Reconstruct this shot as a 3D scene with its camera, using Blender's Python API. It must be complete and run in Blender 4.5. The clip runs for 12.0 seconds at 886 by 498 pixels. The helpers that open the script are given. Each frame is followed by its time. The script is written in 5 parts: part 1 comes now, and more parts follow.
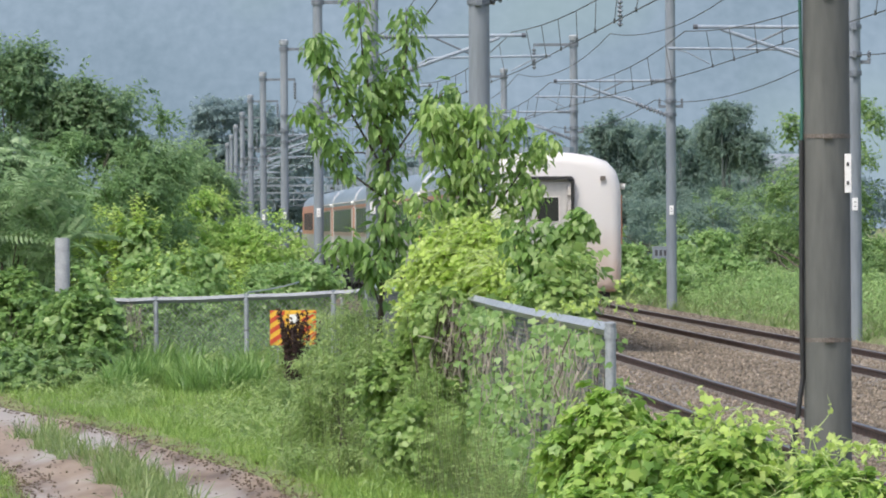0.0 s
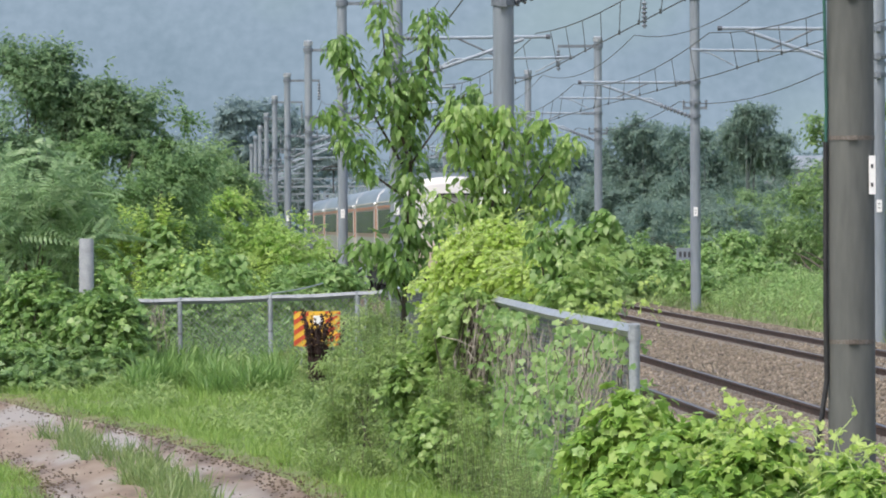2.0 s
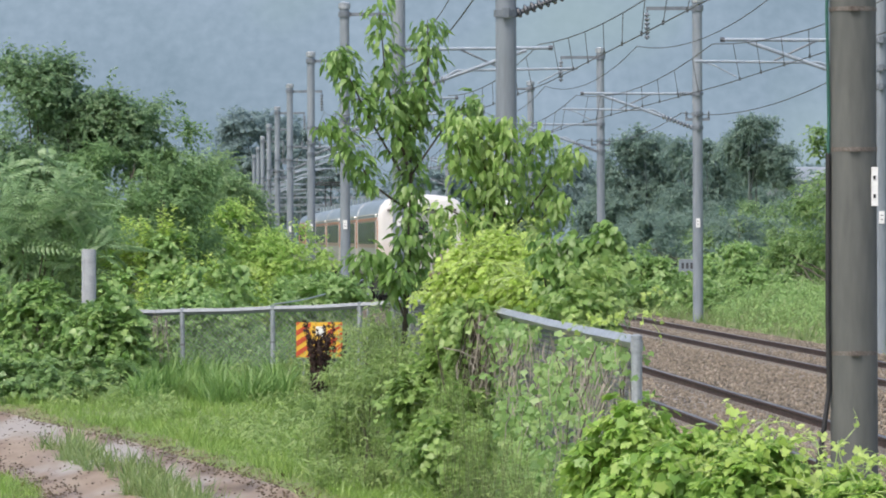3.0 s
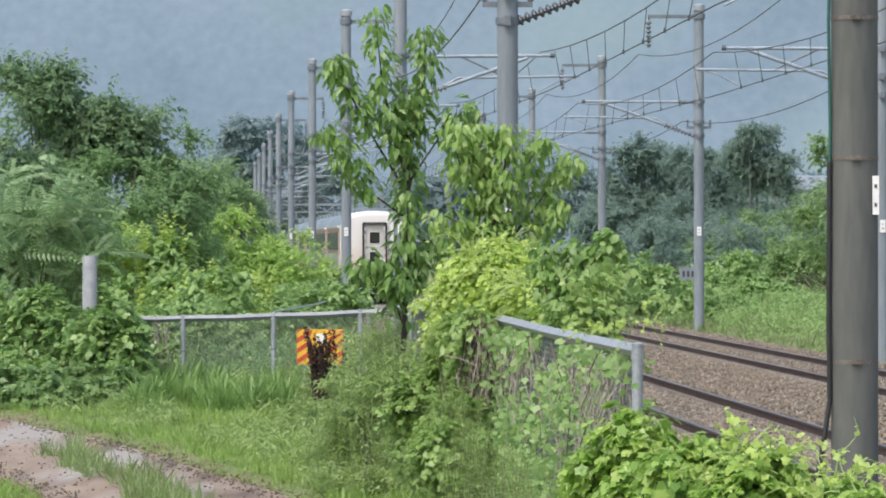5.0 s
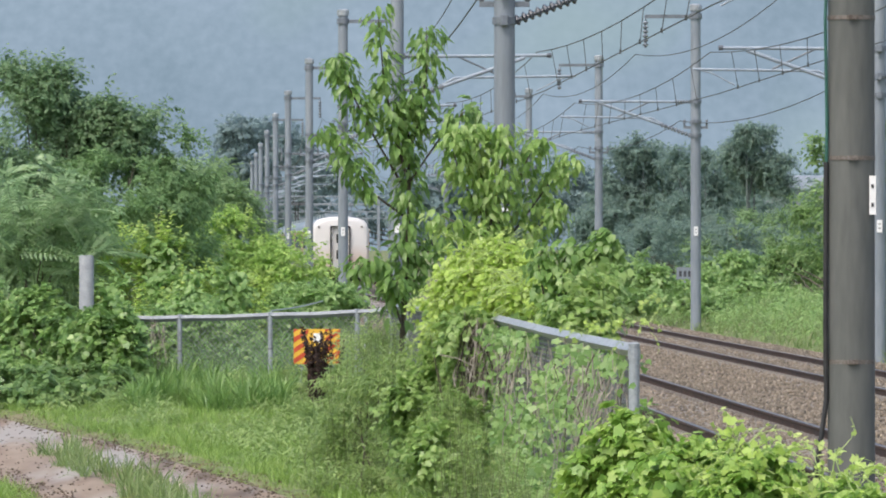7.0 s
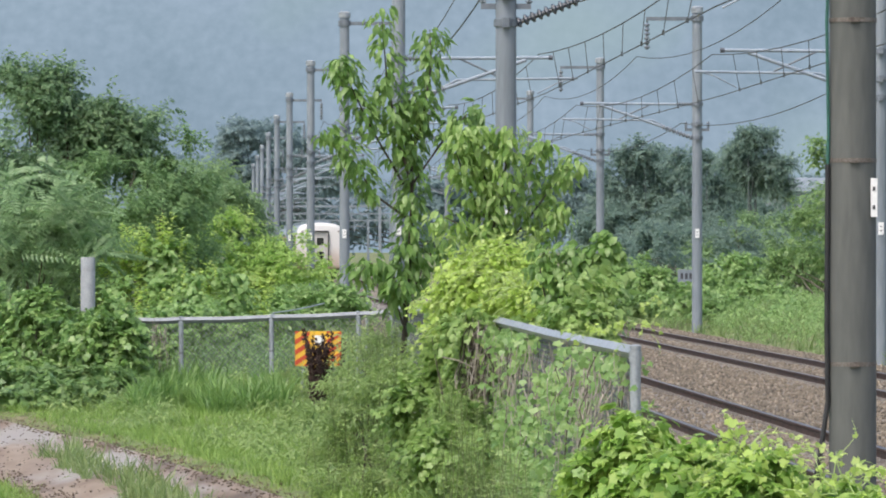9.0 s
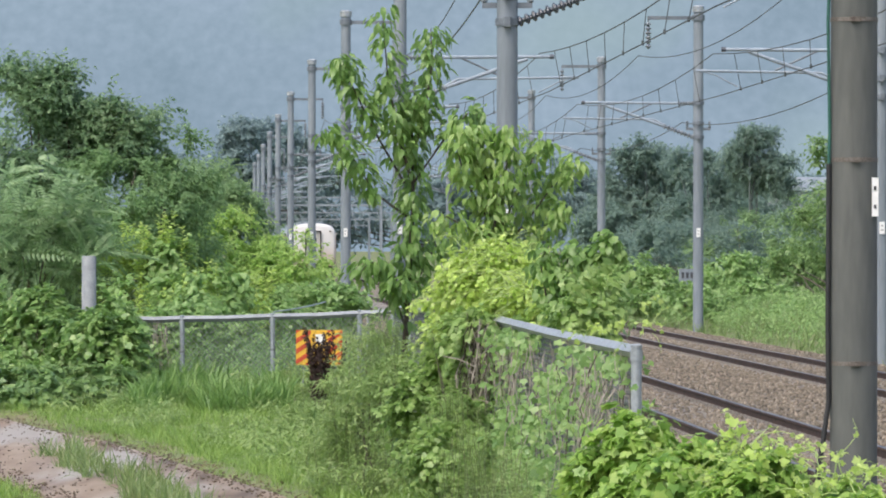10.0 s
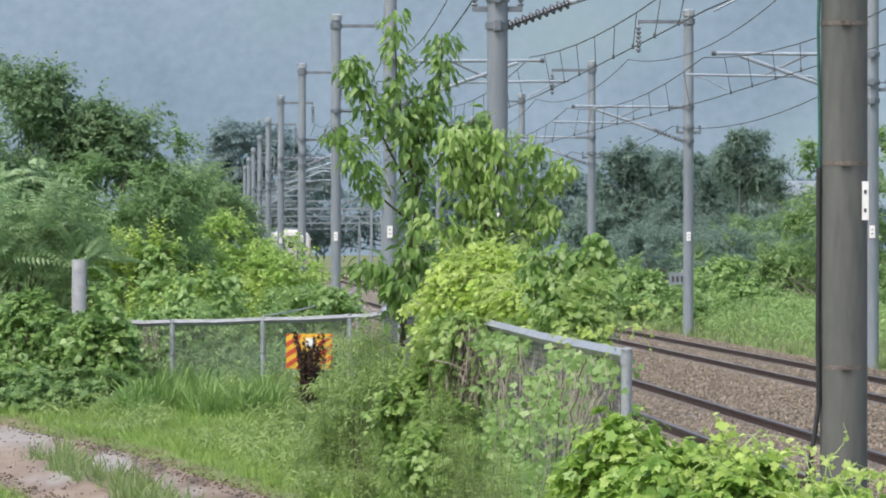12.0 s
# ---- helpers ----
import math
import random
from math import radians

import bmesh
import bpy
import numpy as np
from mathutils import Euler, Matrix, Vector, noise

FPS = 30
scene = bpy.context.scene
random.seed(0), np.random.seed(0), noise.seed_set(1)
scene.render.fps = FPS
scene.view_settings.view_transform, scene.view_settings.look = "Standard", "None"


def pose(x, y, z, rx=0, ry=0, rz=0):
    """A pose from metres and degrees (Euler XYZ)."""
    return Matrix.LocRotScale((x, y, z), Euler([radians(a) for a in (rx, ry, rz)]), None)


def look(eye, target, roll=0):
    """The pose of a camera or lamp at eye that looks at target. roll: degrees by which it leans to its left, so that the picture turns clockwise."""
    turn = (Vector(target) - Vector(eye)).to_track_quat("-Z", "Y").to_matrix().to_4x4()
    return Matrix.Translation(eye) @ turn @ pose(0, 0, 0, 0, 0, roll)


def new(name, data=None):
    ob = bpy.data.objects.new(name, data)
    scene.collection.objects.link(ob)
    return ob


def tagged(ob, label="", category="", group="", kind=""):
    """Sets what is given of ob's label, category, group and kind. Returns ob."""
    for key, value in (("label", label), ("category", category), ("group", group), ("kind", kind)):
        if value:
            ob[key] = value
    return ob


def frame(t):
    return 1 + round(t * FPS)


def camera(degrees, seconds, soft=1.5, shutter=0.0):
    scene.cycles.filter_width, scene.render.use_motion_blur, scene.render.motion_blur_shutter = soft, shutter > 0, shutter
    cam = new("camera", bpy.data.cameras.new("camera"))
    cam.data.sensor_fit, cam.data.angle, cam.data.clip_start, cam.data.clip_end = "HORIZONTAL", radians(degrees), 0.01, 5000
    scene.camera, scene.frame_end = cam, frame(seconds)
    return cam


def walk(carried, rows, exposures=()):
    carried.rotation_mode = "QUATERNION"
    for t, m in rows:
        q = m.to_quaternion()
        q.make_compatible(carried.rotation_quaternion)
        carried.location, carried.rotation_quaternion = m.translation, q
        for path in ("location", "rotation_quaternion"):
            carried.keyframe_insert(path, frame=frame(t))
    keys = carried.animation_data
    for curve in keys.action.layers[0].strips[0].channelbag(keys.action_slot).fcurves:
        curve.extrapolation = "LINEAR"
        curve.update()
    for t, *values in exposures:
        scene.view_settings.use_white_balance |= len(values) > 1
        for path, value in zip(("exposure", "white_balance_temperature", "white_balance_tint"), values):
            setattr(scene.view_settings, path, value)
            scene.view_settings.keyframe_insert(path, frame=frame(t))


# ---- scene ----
cam = camera(8.966, 12.0, soft=1.9)
# seconds, turn to the left, tilt up and lean, in degrees
PATH = [
    (0.0, -0.2324, -0.2480, -0.354),
    (0.5, -0.2369, -0.0648, -0.187),
    (1.0, -0.1952, -0.1048, -0.214),
    (1.5, 0.0211, -0.2137, -0.332),
    (2.0, 0.0111, -0.2341, -0.275),
    (2.5, 0.0177, -0.1811, -0.268),
    (4.5, 0.0630, -0.0622, 0.023),
    (5.0, 0.0448, -0.0463, -0.045),
    (5.5, 0.0000, 0.0000, 0.000),
    (6.0, 0.0351, 0.0000, -0.000),
    (6.5, 0.0443, 0.0050, -0.048),
    (7.0, 0.0122, -0.0488, -0.021),
    (9.0, 0.0262, -0.0269, 0.016),
    (9.5, 0.0522, -0.0516, 0.011),
    (10.0, 0.0371, -0.0371, 0.068),
    (10.5, -0.0089, -0.0444, 0.013),
    (11.0, -0.0071, -0.0276, 0.041),
    (11.5, -0.0360, -0.0004, 0.047),
    (12.0, -0.0623, 0.0010, 0.074),
]
EYE = 2.3
walk(cam, [(t, pose(0, 0, EYE, 90 + up, 0, left) @ pose(0, 0, 0, 0, 0, lean)) for t, left, up, lean in PATH],
     exposures=[(0.0, 0.66, 6380, 11.5), (12.0, 0.66, 6380, 11.5)])

# ---- light: a bright hazy overcast day ----
world = bpy.data.worlds.new("overcast_sky")
scene.world = world
world.use_nodes = True
wn = world.node_tree
sky = wn.nodes.new("ShaderNodeTexSky")
sky.sky_type, sky.sun_disc = "NISHITA", False
sky.sun_elevation, sky.sun_rotation = radians(58), radians(215)
sky.air_density, sky.dust_density, sky.ozone_density = 1.0, 4.0, 1.0
back = wn.nodes["Background"]
back.inputs["Strength"].default_value = 0.15
wn.links.new(sky.outputs["Color"], back.inputs["Color"])
sun = new("sun", bpy.data.lights.new("sun", "SUN"))
sun.data.energy, sun.data.angle, sun.data.color = 1.5, radians(20), (1.0, 0.96, 0.9)
sun.matrix_basis = look((-30, -43, 84), (0, 0, 0))


# ---- materials ----
def shader(name, rough=0.6, metal=0.0):
    m = bpy.data.materials.new(name)
    m.use_nodes = True
    b = m.node_tree.nodes["Principled BSDF"]
    b.inputs["Roughness"].default_value, b.inputs["Metallic"].default_value = rough, metal
    return m, m.node_tree, b


def surface(name, colours, scale, rough=0.6, metal=0.0, bump=0.2, fine=8.0, stretch=(1, 1, 1), random_part=0.0):
    """Two scales of noise mix the colours; the fine one gives relief."""
    m, nt, b = shader(name, rough, metal)
    n, l = nt.nodes, nt.links
    co = n.new("ShaderNodeTexCoord")
    mp = n.new("ShaderNodeMapping")
    mp.inputs["Scale"].default_value = stretch
    l.new(co.outputs["Object"], mp.inputs["Vector"])
    big, small = n.new("ShaderNodeTexNoise"), n.new("ShaderNodeTexNoise")
    big.inputs["Scale"].default_value, big.inputs["Detail"].default_value = scale, 5
    small.inputs["Scale"].default_value, small.inputs["Detail"].default_value = scale * fine, 6
    for t in (big, small):
        l.new(mp.outputs["Vector"], t.inputs["Vector"])
    add = n.new("ShaderNodeMath")
    add.operation = "MULTIPLY_ADD"
    add.inputs[1].default_value = 0.45
    l.new(small.outputs["Fac"], add.inputs[0])
    half = n.new("ShaderNodeMath")
    half.operation = "MULTIPLY_ADD"
    half.inputs[1].default_value, half.inputs[2].default_value = 0.75, -0.1
    l.new(big.outputs["Fac"], half.inputs[0])
    l.new(half.outputs[0], add.inputs[2])
    fac = add.outputs[0]
    if random_part:
        info = n.new("ShaderNodeObjectInfo")
        more = n.new("ShaderNodeMath")
        more.operation = "MULTIPLY_ADD"
        more.inputs[1].default_value = random_part
        l.new(info.outputs["Random"], more.inputs[0])
        l.new(fac, more.inputs[2])
        fac = more.outputs[0]
    ramp = n.new("ShaderNodeValToRGB")
    el = ramp.color_ramp.elements
    el[0].position, el[1].position = 0.28, 0.72
    el[0].color, el[1].color = (*colours[0], 1), (*colours[-1], 1)
    for i, c in enumerate(colours[1:-1]):
        el.new(0.28 + 0.44 * (i + 1) / (len(colours) - 1)).color = (*c, 1)
    l.new(fac, ramp.inputs["Fac"])
    l.new(ramp.outputs["Color"], b.inputs["Base Color"])
    if bump:
        bp = n.new("ShaderNodeBump")
        bp.inputs["Strength"].default_value, bp.inputs["Distance"].default_value = bump, 0.02
        l.new(small.outputs["Fac"], bp.inputs["Height"])
        l.new(bp.outputs["Normal"], b.inputs["Normal"])
    return m


def foliage(name, dark, mid, light, through_light=0.35, rough=0.38):
    """Leaves: each its own shade, some light passing through."""
    m, nt, b = shader(name, rough)
    b.inputs["Specular IOR Level"].default_value = 0.5
    n, l = nt.nodes, nt.links
    geo = n.new("ShaderNodeNewGeometry")
    co = n.new("ShaderNodeTexCoord")
    patch = n.new("ShaderNodeTexNoise")
    patch.inputs["Scale"].default_value = 1.3
    l.new(co.outputs["Object"], patch.inputs["Vector"])
    mix = n.new("ShaderNodeMath")
    mix.operation = "MULTIPLY_ADD"
    mix.inputs[1].default_value = 0.4
    l.new(geo.outputs["Random Per Island"], mix.inputs[0])
    half = n.new("ShaderNodeMath")
    half.operation = "MULTIPLY_ADD"
    half.inputs[1].default_value, half.inputs[2].default_value = 0.7, -0.35
    l.new(patch.outputs["Fac"], half.inputs[0])
    tuft = n.new("ShaderNodeTexNoise")
    tuft.inputs["Scale"].default_value = 5.0
    l.new(co.outputs["Object"], tuft.inputs["Vector"])
    also = n.new("ShaderNodeMath")
    also.operation = "MULTIPLY_ADD"
    also.inputs[1].default_value = 0.65
    l.new(tuft.outputs["Fac"], also.inputs[0])
    l.new(half.outputs[0], also.inputs[2])
    l.new(also.outputs[0], mix.inputs[2])
    ramp = n.new("ShaderNodeValToRGB")
    el = ramp.color_ramp.elements
    el[0].position, el[1].position = 0.15, 0.9
    el[0].color, el[1].color = (*dark, 1), (*light, 1)
    el.new(0.5).color = (*mid, 1)
    l.new(mix.outputs[0], ramp.inputs["Fac"])
    l.new(ramp.outputs["Color"], b.inputs["Base Color"])
    tr = n.new("ShaderNodeBsdfTranslucent")
    l.new(ramp.outputs["Color"], tr.inputs["Color"])
    mx = n.new("ShaderNodeMixShader")
    mx.inputs["Fac"].default_value = through_light
    l.new(b.outputs["BSDF"], mx.inputs[1])
    l.new(tr.outputs["BSDF"], mx.inputs[2])
    l.new(mx.outputs["Shader"], n["Material Output"].inputs["Surface"])
    return m


# steel grey for distant things, its colour lightened and blued for haze
STEEL_POLE = surface("hazed_pole_grey", [(0.16, 0.185, 0.205), (0.205, 0.235, 0.26), (0.255, 0.285, 0.31)], 2.0, 0.6, 0.0, 0.12, 9, (1, 1, 0.15))
BAND = surface("rusty_band", [(0.07, 0.05, 0.04), (0.15, 0.13, 0.11), (0.22, 0.205, 0.19)], 9, 0.7, 0.2, 0.2)
OLD_POLE = surface("weathered_pole", [(0.07, 0.075, 0.069), (0.108, 0.112, 0.103), (0.145, 0.146, 0.132)], 1.6, 0.7, 0.0, 0.2, 12, (1, 1, 0.2))
GALV = surface("galvanised", [(0.24, 0.26, 0.27), (0.34, 0.37, 0.39), (0.44, 0.47, 0.49)], 6, 0.5, 0.4, 0.1)
ARM = surface("arm_steel", [(0.20, 0.245, 0.29), (0.31, 0.36, 0.41)], 5, 0.55, 0.0, 0.05)
STEEL_ARM = surface("dull_arm_steel", [(0.11, 0.13, 0.15), (0.19, 0.215, 0.24)], 5, 0.6, 0.1, 0.05)
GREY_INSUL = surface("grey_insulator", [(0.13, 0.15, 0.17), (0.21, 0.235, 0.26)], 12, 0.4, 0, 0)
WIRE = surface("wire", [(0.06, 0.07, 0.07), (0.12, 0.13, 0.13)], 3, 0.6, 0.4, 0)
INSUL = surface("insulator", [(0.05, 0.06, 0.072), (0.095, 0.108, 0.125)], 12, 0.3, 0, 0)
RUBBER = surface("black_rubber", [(0.012, 0.012, 0.013), (0.03, 0.03, 0.03)], 10, 0.5, 0, 0.1)
MESH_WIRE = surface("dull_mesh_wire", [(0.13, 0.14, 0.135), (0.21, 0.22, 0.215)], 8, 0.7, 0.1, 0)
DULL = surface("dull_galvanised", [(0.14, 0.15, 0.15), (0.22, 0.23, 0.235)], 7, 0.75, 0.0, 0.1)
RAIL_GREY = surface("weathered_zinc", [(0.2, 0.215, 0.225), (0.30, 0.32, 0.33)], 7, 0.7, 0.0, 0.1)
GREEN_WIRE = surface("green_cable", [(0.02, 0.08, 0.06), (0.03, 0.12, 0.09)], 6, 0.45, 0, 0)
WHITE = surface("white_plate", [(0.7, 0.7, 0.68), (0.82, 0.82, 0.8)], 14, 0.5, 0, 0)
INK = surface("dark_print", [(0.03, 0.03, 0.04), (0.06, 0.06, 0.06)], 14, 0.5, 0, 0)
RAIL = surface("rusty_rail", [(0.035, 0.022, 0.016), (0.075, 0.045, 0.032), (0.11, 0.07, 0.05)], 4, 0.7, 0.2, 0.2)
RAIL_TOP = surface("worn_rail_head", [(0.09, 0.07, 0.06), (0.2, 0.18, 0.17)], 3, 0.4, 0.7, 0.05)
SLEEPER = surface("concrete_sleeper", [(0.16, 0.14, 0.12), (0.27, 0.25, 0.22)], 6, 0.85, 0, 0.3, random_part=0.2)
STONE = surface("ballast_stone", [(0.045, 0.035, 0.025), (0.17, 0.14, 0.10), (0.40, 0.34, 0.26)], 5, 0.9, 0, 0.3, 12)
BED = surface("ballast_bed", [(0.08, 0.065, 0.048), (0.18, 0.15, 0.11), (0.29, 0.245, 0.185)], 7, 0.95, 0, 1.0, 3)
CLOD = surface("mud_clod", [(0.07, 0.05, 0.03), (0.18, 0.14, 0.10)], 6, 0.9, 0, 0.3)
SOIL = surface("grassy_soil", [(0.08, 0.12, 0.035), (0.14, 0.17, 0.06), (0.24, 0.19, 0.12)], 0.8, 0.95, 0, 0.5, 14)
BARK = surface("bark", [(0.05, 0.04, 0.03), (0.13, 0.11, 0.08)], 14, 0.9, 0, 0.6)
# bark colour paled and blued to imitate haze over distance
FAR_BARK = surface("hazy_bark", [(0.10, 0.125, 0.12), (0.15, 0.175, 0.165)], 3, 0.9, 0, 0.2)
DRY = surface("dry_stem", [(0.24, 0.21, 0.17), (0.42, 0.38, 0.32)], 12, 0.85, 0, 0.2)
STALK = surface("weed_stalk", [(0.11, 0.15, 0.06), (0.2, 0.24, 0.1)], 9, 0.7, 0, 0)
TENDRIL = surface("vine_shoot", [(0.25, 0.36, 0.09), (0.42, 0.52, 0.2)], 9, 0.5, 0, 0)
CONCRETE = surface("concrete", [(0.22, 0.235, 0.245), (0.36, 0.375, 0.385)], 7, 0.85, 0, 0.3)

LEAF_TREE = foliage("sapling_leaf", (0.12, 0.23, 0.06), (0.21, 0.36, 0.09), (0.34, 0.48, 0.17), 0.5)
LEAF_VINE = foliage("bright_vine_leaf", (0.38, 0.54, 0.10), (0.52, 0.68, 0.16), (0.64, 0.74, 0.28), 0.5)
LEAF_HOP = foliage("hop_leaf", (0.13, 0.27, 0.055), (0.31, 0.49, 0.10), (0.52, 0.65, 0.2), 0.46)
LEAF_YOUNG = foliage("young_tree_leaf", (0.19, 0.33, 0.08), (0.30, 0.46, 0.12), (0.44, 0.56, 0.21), 0.52)
LEAF_WEED = foliage("weed_leaf", (0.15, 0.25, 0.07), (0.27, 0.39, 0.12), (0.44, 0.54, 0.22), 0.48)
LEAF_TANGLE = foliage("tangle_leaf", (0.18, 0.31, 0.085), (0.31, 0.46, 0.135), (0.47, 0.59, 0.24), 0.5)
# dark leaves lifted and slightly blued in colour to suggest haze
LEAF_DARK = foliage("dark_bush_leaf", (0.125, 0.215, 0.115), (0.185, 0.30, 0.145), (0.27, 0.385, 0.19), 0.55, 0.5)
LEAF_MID = foliage("bush_leaf", (0.15, 0.26, 0.09), (0.225, 0.36, 0.125), (0.35, 0.46, 0.19), 0.5)
LEAF_BRIGHT = foliage("bright_bush_leaf", (0.23, 0.40, 0.09), (0.38, 0.56, 0.14), (0.54, 0.66, 0.23), 0.5)
LEAF_CREEPER = foliage("creeper_leaf", (0.12, 0.23, 0.065), (0.22, 0.37, 0.105), (0.38, 0.51, 0.185), 0.45)
LEAF_FERN = foliage("frond_leaf", (0.18, 0.30, 0.14), (0.28, 0.42, 0.20), (0.42, 0.54, 0.32), 0.5)
LEAF_SOFT2 = foliage("leafy_bush_leaf", (0.14, 0.25, 0.10), (0.205, 0.34, 0.135), (0.30, 0.44, 0.19), 0.5, 0.6)
LEAF_LIT = foliage("lit_bush_leaf", (0.19, 0.33, 0.10), (0.29, 0.45, 0.15), (0.43, 0.57, 0.24), 0.5)
# bright leaf colours dulled and paled, as haze would leave them
LEAF_SOFT = foliage("hazed_bush_leaf", (0.19, 0.30, 0.14), (0.26, 0.39, 0.18), (0.36, 0.48, 0.25), 0.5, 0.7)
# far leaves are blued and paled here in place of haze
LEAF_FAR = foliage("hazed_far_leaf", (0.19, 0.28, 0.24), (0.24, 0.335, 0.28), (0.29, 0.385, 0.30), 0.6, 0.95)
# thick haze mixed into the leaf colour, leaving little contrast
LEAF_HAZE = foliage("hazed_distant_leaf", (0.22, 0.305, 0.30), (0.245, 0.33, 0.325), (0.27, 0.355, 0.345), 0.55, 1.0)
GRASS = foliage("grass_blade", (0.10, 0.19, 0.035), (0.235, 0.385, 0.075), (0.43, 0.55, 0.165), 0.42)
GRASS_TALL = foliage("tall_grass_blade", (0.11, 0.22, 0.05), (0.20, 0.35, 0.09), (0.34, 0.47, 0.15), 0.4)
GRASS_DRY = foliage("verge_grass", (0.12, 0.20, 0.06), (0.21, 0.31, 0.10), (0.37, 0.43, 0.19), 0.44)
DRY_LEAF = foliage("dry_leaf", (0.08, 0.06, 0.03), (0.17, 0.14, 0.06), (0.25, 0.25, 0.1), 0.3)
SEED = foliage("brown_seed", (0.025, 0.014, 0.012), (0.055, 0.03, 0.024), (0.10, 0.055, 0.04), 0.1, 0.8)


# ---- mesh helpers ----
class Geo:
    """Collects rigid pieces of one mesh."""

    def __init__(self):
        self.v, self.f = [], []

    def box(self, lo, hi, chamfer=0.0):
        x0, y0, z0 = lo
        x1, y1, z1 = hi
        c = min(chamfer, (x1 - x0) * 0.45, (y1 - y0) * 0.45)
        k = len(self.v)
        if c <= 0:
            ring = [(x0, y0), (x1, y0), (x1, y1), (x0, y1)]
        else:
            ring = [(x0 + c, y0), (x1 - c, y0), (x1, y0 + c), (x1, y1 - c), (x1 - c, y1), (x0 + c, y1), (x0, y1 - c), (x0, y0 + c)]
        n = len(ring)
        for z in (z0, z1):
            self.v += [(x, y, z) for x, y in ring]
        self.f += [tuple(k + n - 1 - i for i in range(n)), tuple(k + n + i for i in range(n))]
        self.f += [(k + i, k + (i + 1) % n, k + n + (i + 1) % n, k + n + i) for i in range(n)]
        return self

    def tube(self, pts, r, sides=6, cap=True):
        pts = [Vector(p) for p in pts]
        rs = r if isinstance(r, (list, tuple)) else [r] * len(pts)
        k = len(self.v)
        for i, p in enumerate(pts):
            d = (pts[min(i + 1, len(pts) - 1)] - pts[max(i - 1, 0)]).normalized()
            u = d.cross(Vector((0, 0, 1)) if abs(d.z) < 0.9 else Vector((0, 1, 0))).normalized()
            w = d.cross(u)
            for j in range(sides):
                a = 2 * math.pi * j / sides
                self.v.append(tuple(p + rs[i] * (math.cos(a) * u + math.sin(a) * w)))
        for i in range(len(pts) - 1):
            for j in range(sides):
                a, b = k + i * sides + j, k + i * sides + (j + 1) % sides
                self.f.append((a, b, b + sides, a + sides))
        if cap:
            self.f.append(tuple(k + sides - 1 - j for j in range(sides)))
            self.f.append(tuple(k + (len(pts) - 1) * sides + j for j in range(sides)))
        return self

    def sweep(self, profile, path):
        """An outline of (across, up) carried along points with a heading square to the path."""
        k, n = len(self.v), len(profile)
        for i, p in enumerate(path):
            a, b = path[max(i - 1, 0)], path[min(i + 1, len(path) - 1)]
            d = Vector((b[0] - a[0], b[1] - a[1], 0)).normalized()
            side = Vector((d.y, -d.x, 0))
            self.v += [tuple(Vector(p) + side * q[0] + Vector((0, 0, q[1]))) for q in profile]
        for i in range(len(path) - 1):
            for j in range(n):
                a, b = k + i * n + j, k + i * n + (j + 1) % n
                self.f.append((a, b, b + n, a + n))
        self.f.append(tuple(k + n - 1 - j for j in range(n)))
        self.f.append(tuple(k + (len(path) - 1) * n + j for j in range(n)))
        return self

    def mesh(self, name, material, smooth=False):
        me = bpy.data.meshes.new(name)
        me.from_pydata(self.v, [], self.f)
        me.materials.append(material)
        bm = bmesh.new()
        bm.from_mesh(me)
        bmesh.ops.recalc_face_normals(bm, faces=bm.faces)
        bm.to_mesh(me)
        bm.free()
        if smooth:
            me.polygons.foreach_set("use_smooth", [True] * len(me.polygons))
            me.set_sharp_from_angle(angle=radians(40))
        return me


def part(name, geo, material, parent=None, label="", smooth=False):
    me = geo.mesh(name, material, smooth) if isinstance(geo, Geo) else geo
    ob = new(name, me)
    ob.parent = parent
    return tagged(ob, label)


def thing(name, at, label, category, group="", kind="", turn=0.0):
    ob = new(name)
    ob.empty_display_size = 0.2
    ob.matrix_basis = pose(*at, 0, 0, turn)
    return tagged(ob, label, category, group, kind)


# ---- the line of the railway ----
SPAN = 45.3
NEAR_ROW = [(36.5, 2.63), (81.0, 0.865), (126.3, -1.05), (171.6, -3.07), (216.9, -5.18), (262.0, -7.24), (307.4, -9.18), (354.0, -11.1),
            (399.0, -12.96), (443.0, -14.75), (488.0, -16.6)]
LINE = np.polyfit([p[0] for p in NEAR_ROW], [p[1] for p in NEAR_ROW], 3)
SLOPE = np.polyder(LINE)


def row_x(y):
    """Where the near row of poles stands, across, at that distance."""
    c = min(max(y, 20.0), 480.0)
    return float(np.polyval(LINE, c) + (y - c) * np.polyval(SLOPE, c))


def beside(y, off, z=0.0):
    s = float(np.polyval(SLOPE, min(max(y, 20.0), 480.0)))
    k = 1 / math.hypot(1, s)
    return (row_x(y) + off * k, y - off * s * k, z)


NEAR_TRACK, FAR_TRACK = 2.72, 7.3


# ---- ground, bed, road ----
def smooth_step(a, b, x):
    t = min(max((x - a) / (b - a), 0.0), 1.0)
    return t * t * (3 - 2 * t)


ROAD = [(-20.0, 92.0), (-11.0, 83.5), (-7.2, 76.5), (-5.5, 70.5), (-4.5, 65.5), (-3.72, 60.5), (-2.75, 55.0), (-2.2, 49.0), (-1.9, 40.0), (-1.7, 28.0), (-1.6, 10.0)]


def road_distance(x, y):
    p, best = Vector((x, y)), 1e9
    for a, b in zip(ROAD, ROAD[1:]):
        a, b = Vector(a), Vector(b)
        t = min(max((p - a).dot(b - a) / (b - a).length_squared, 0), 1)
        best = min(best, (p - a - t * (b - a)).length)
    return best


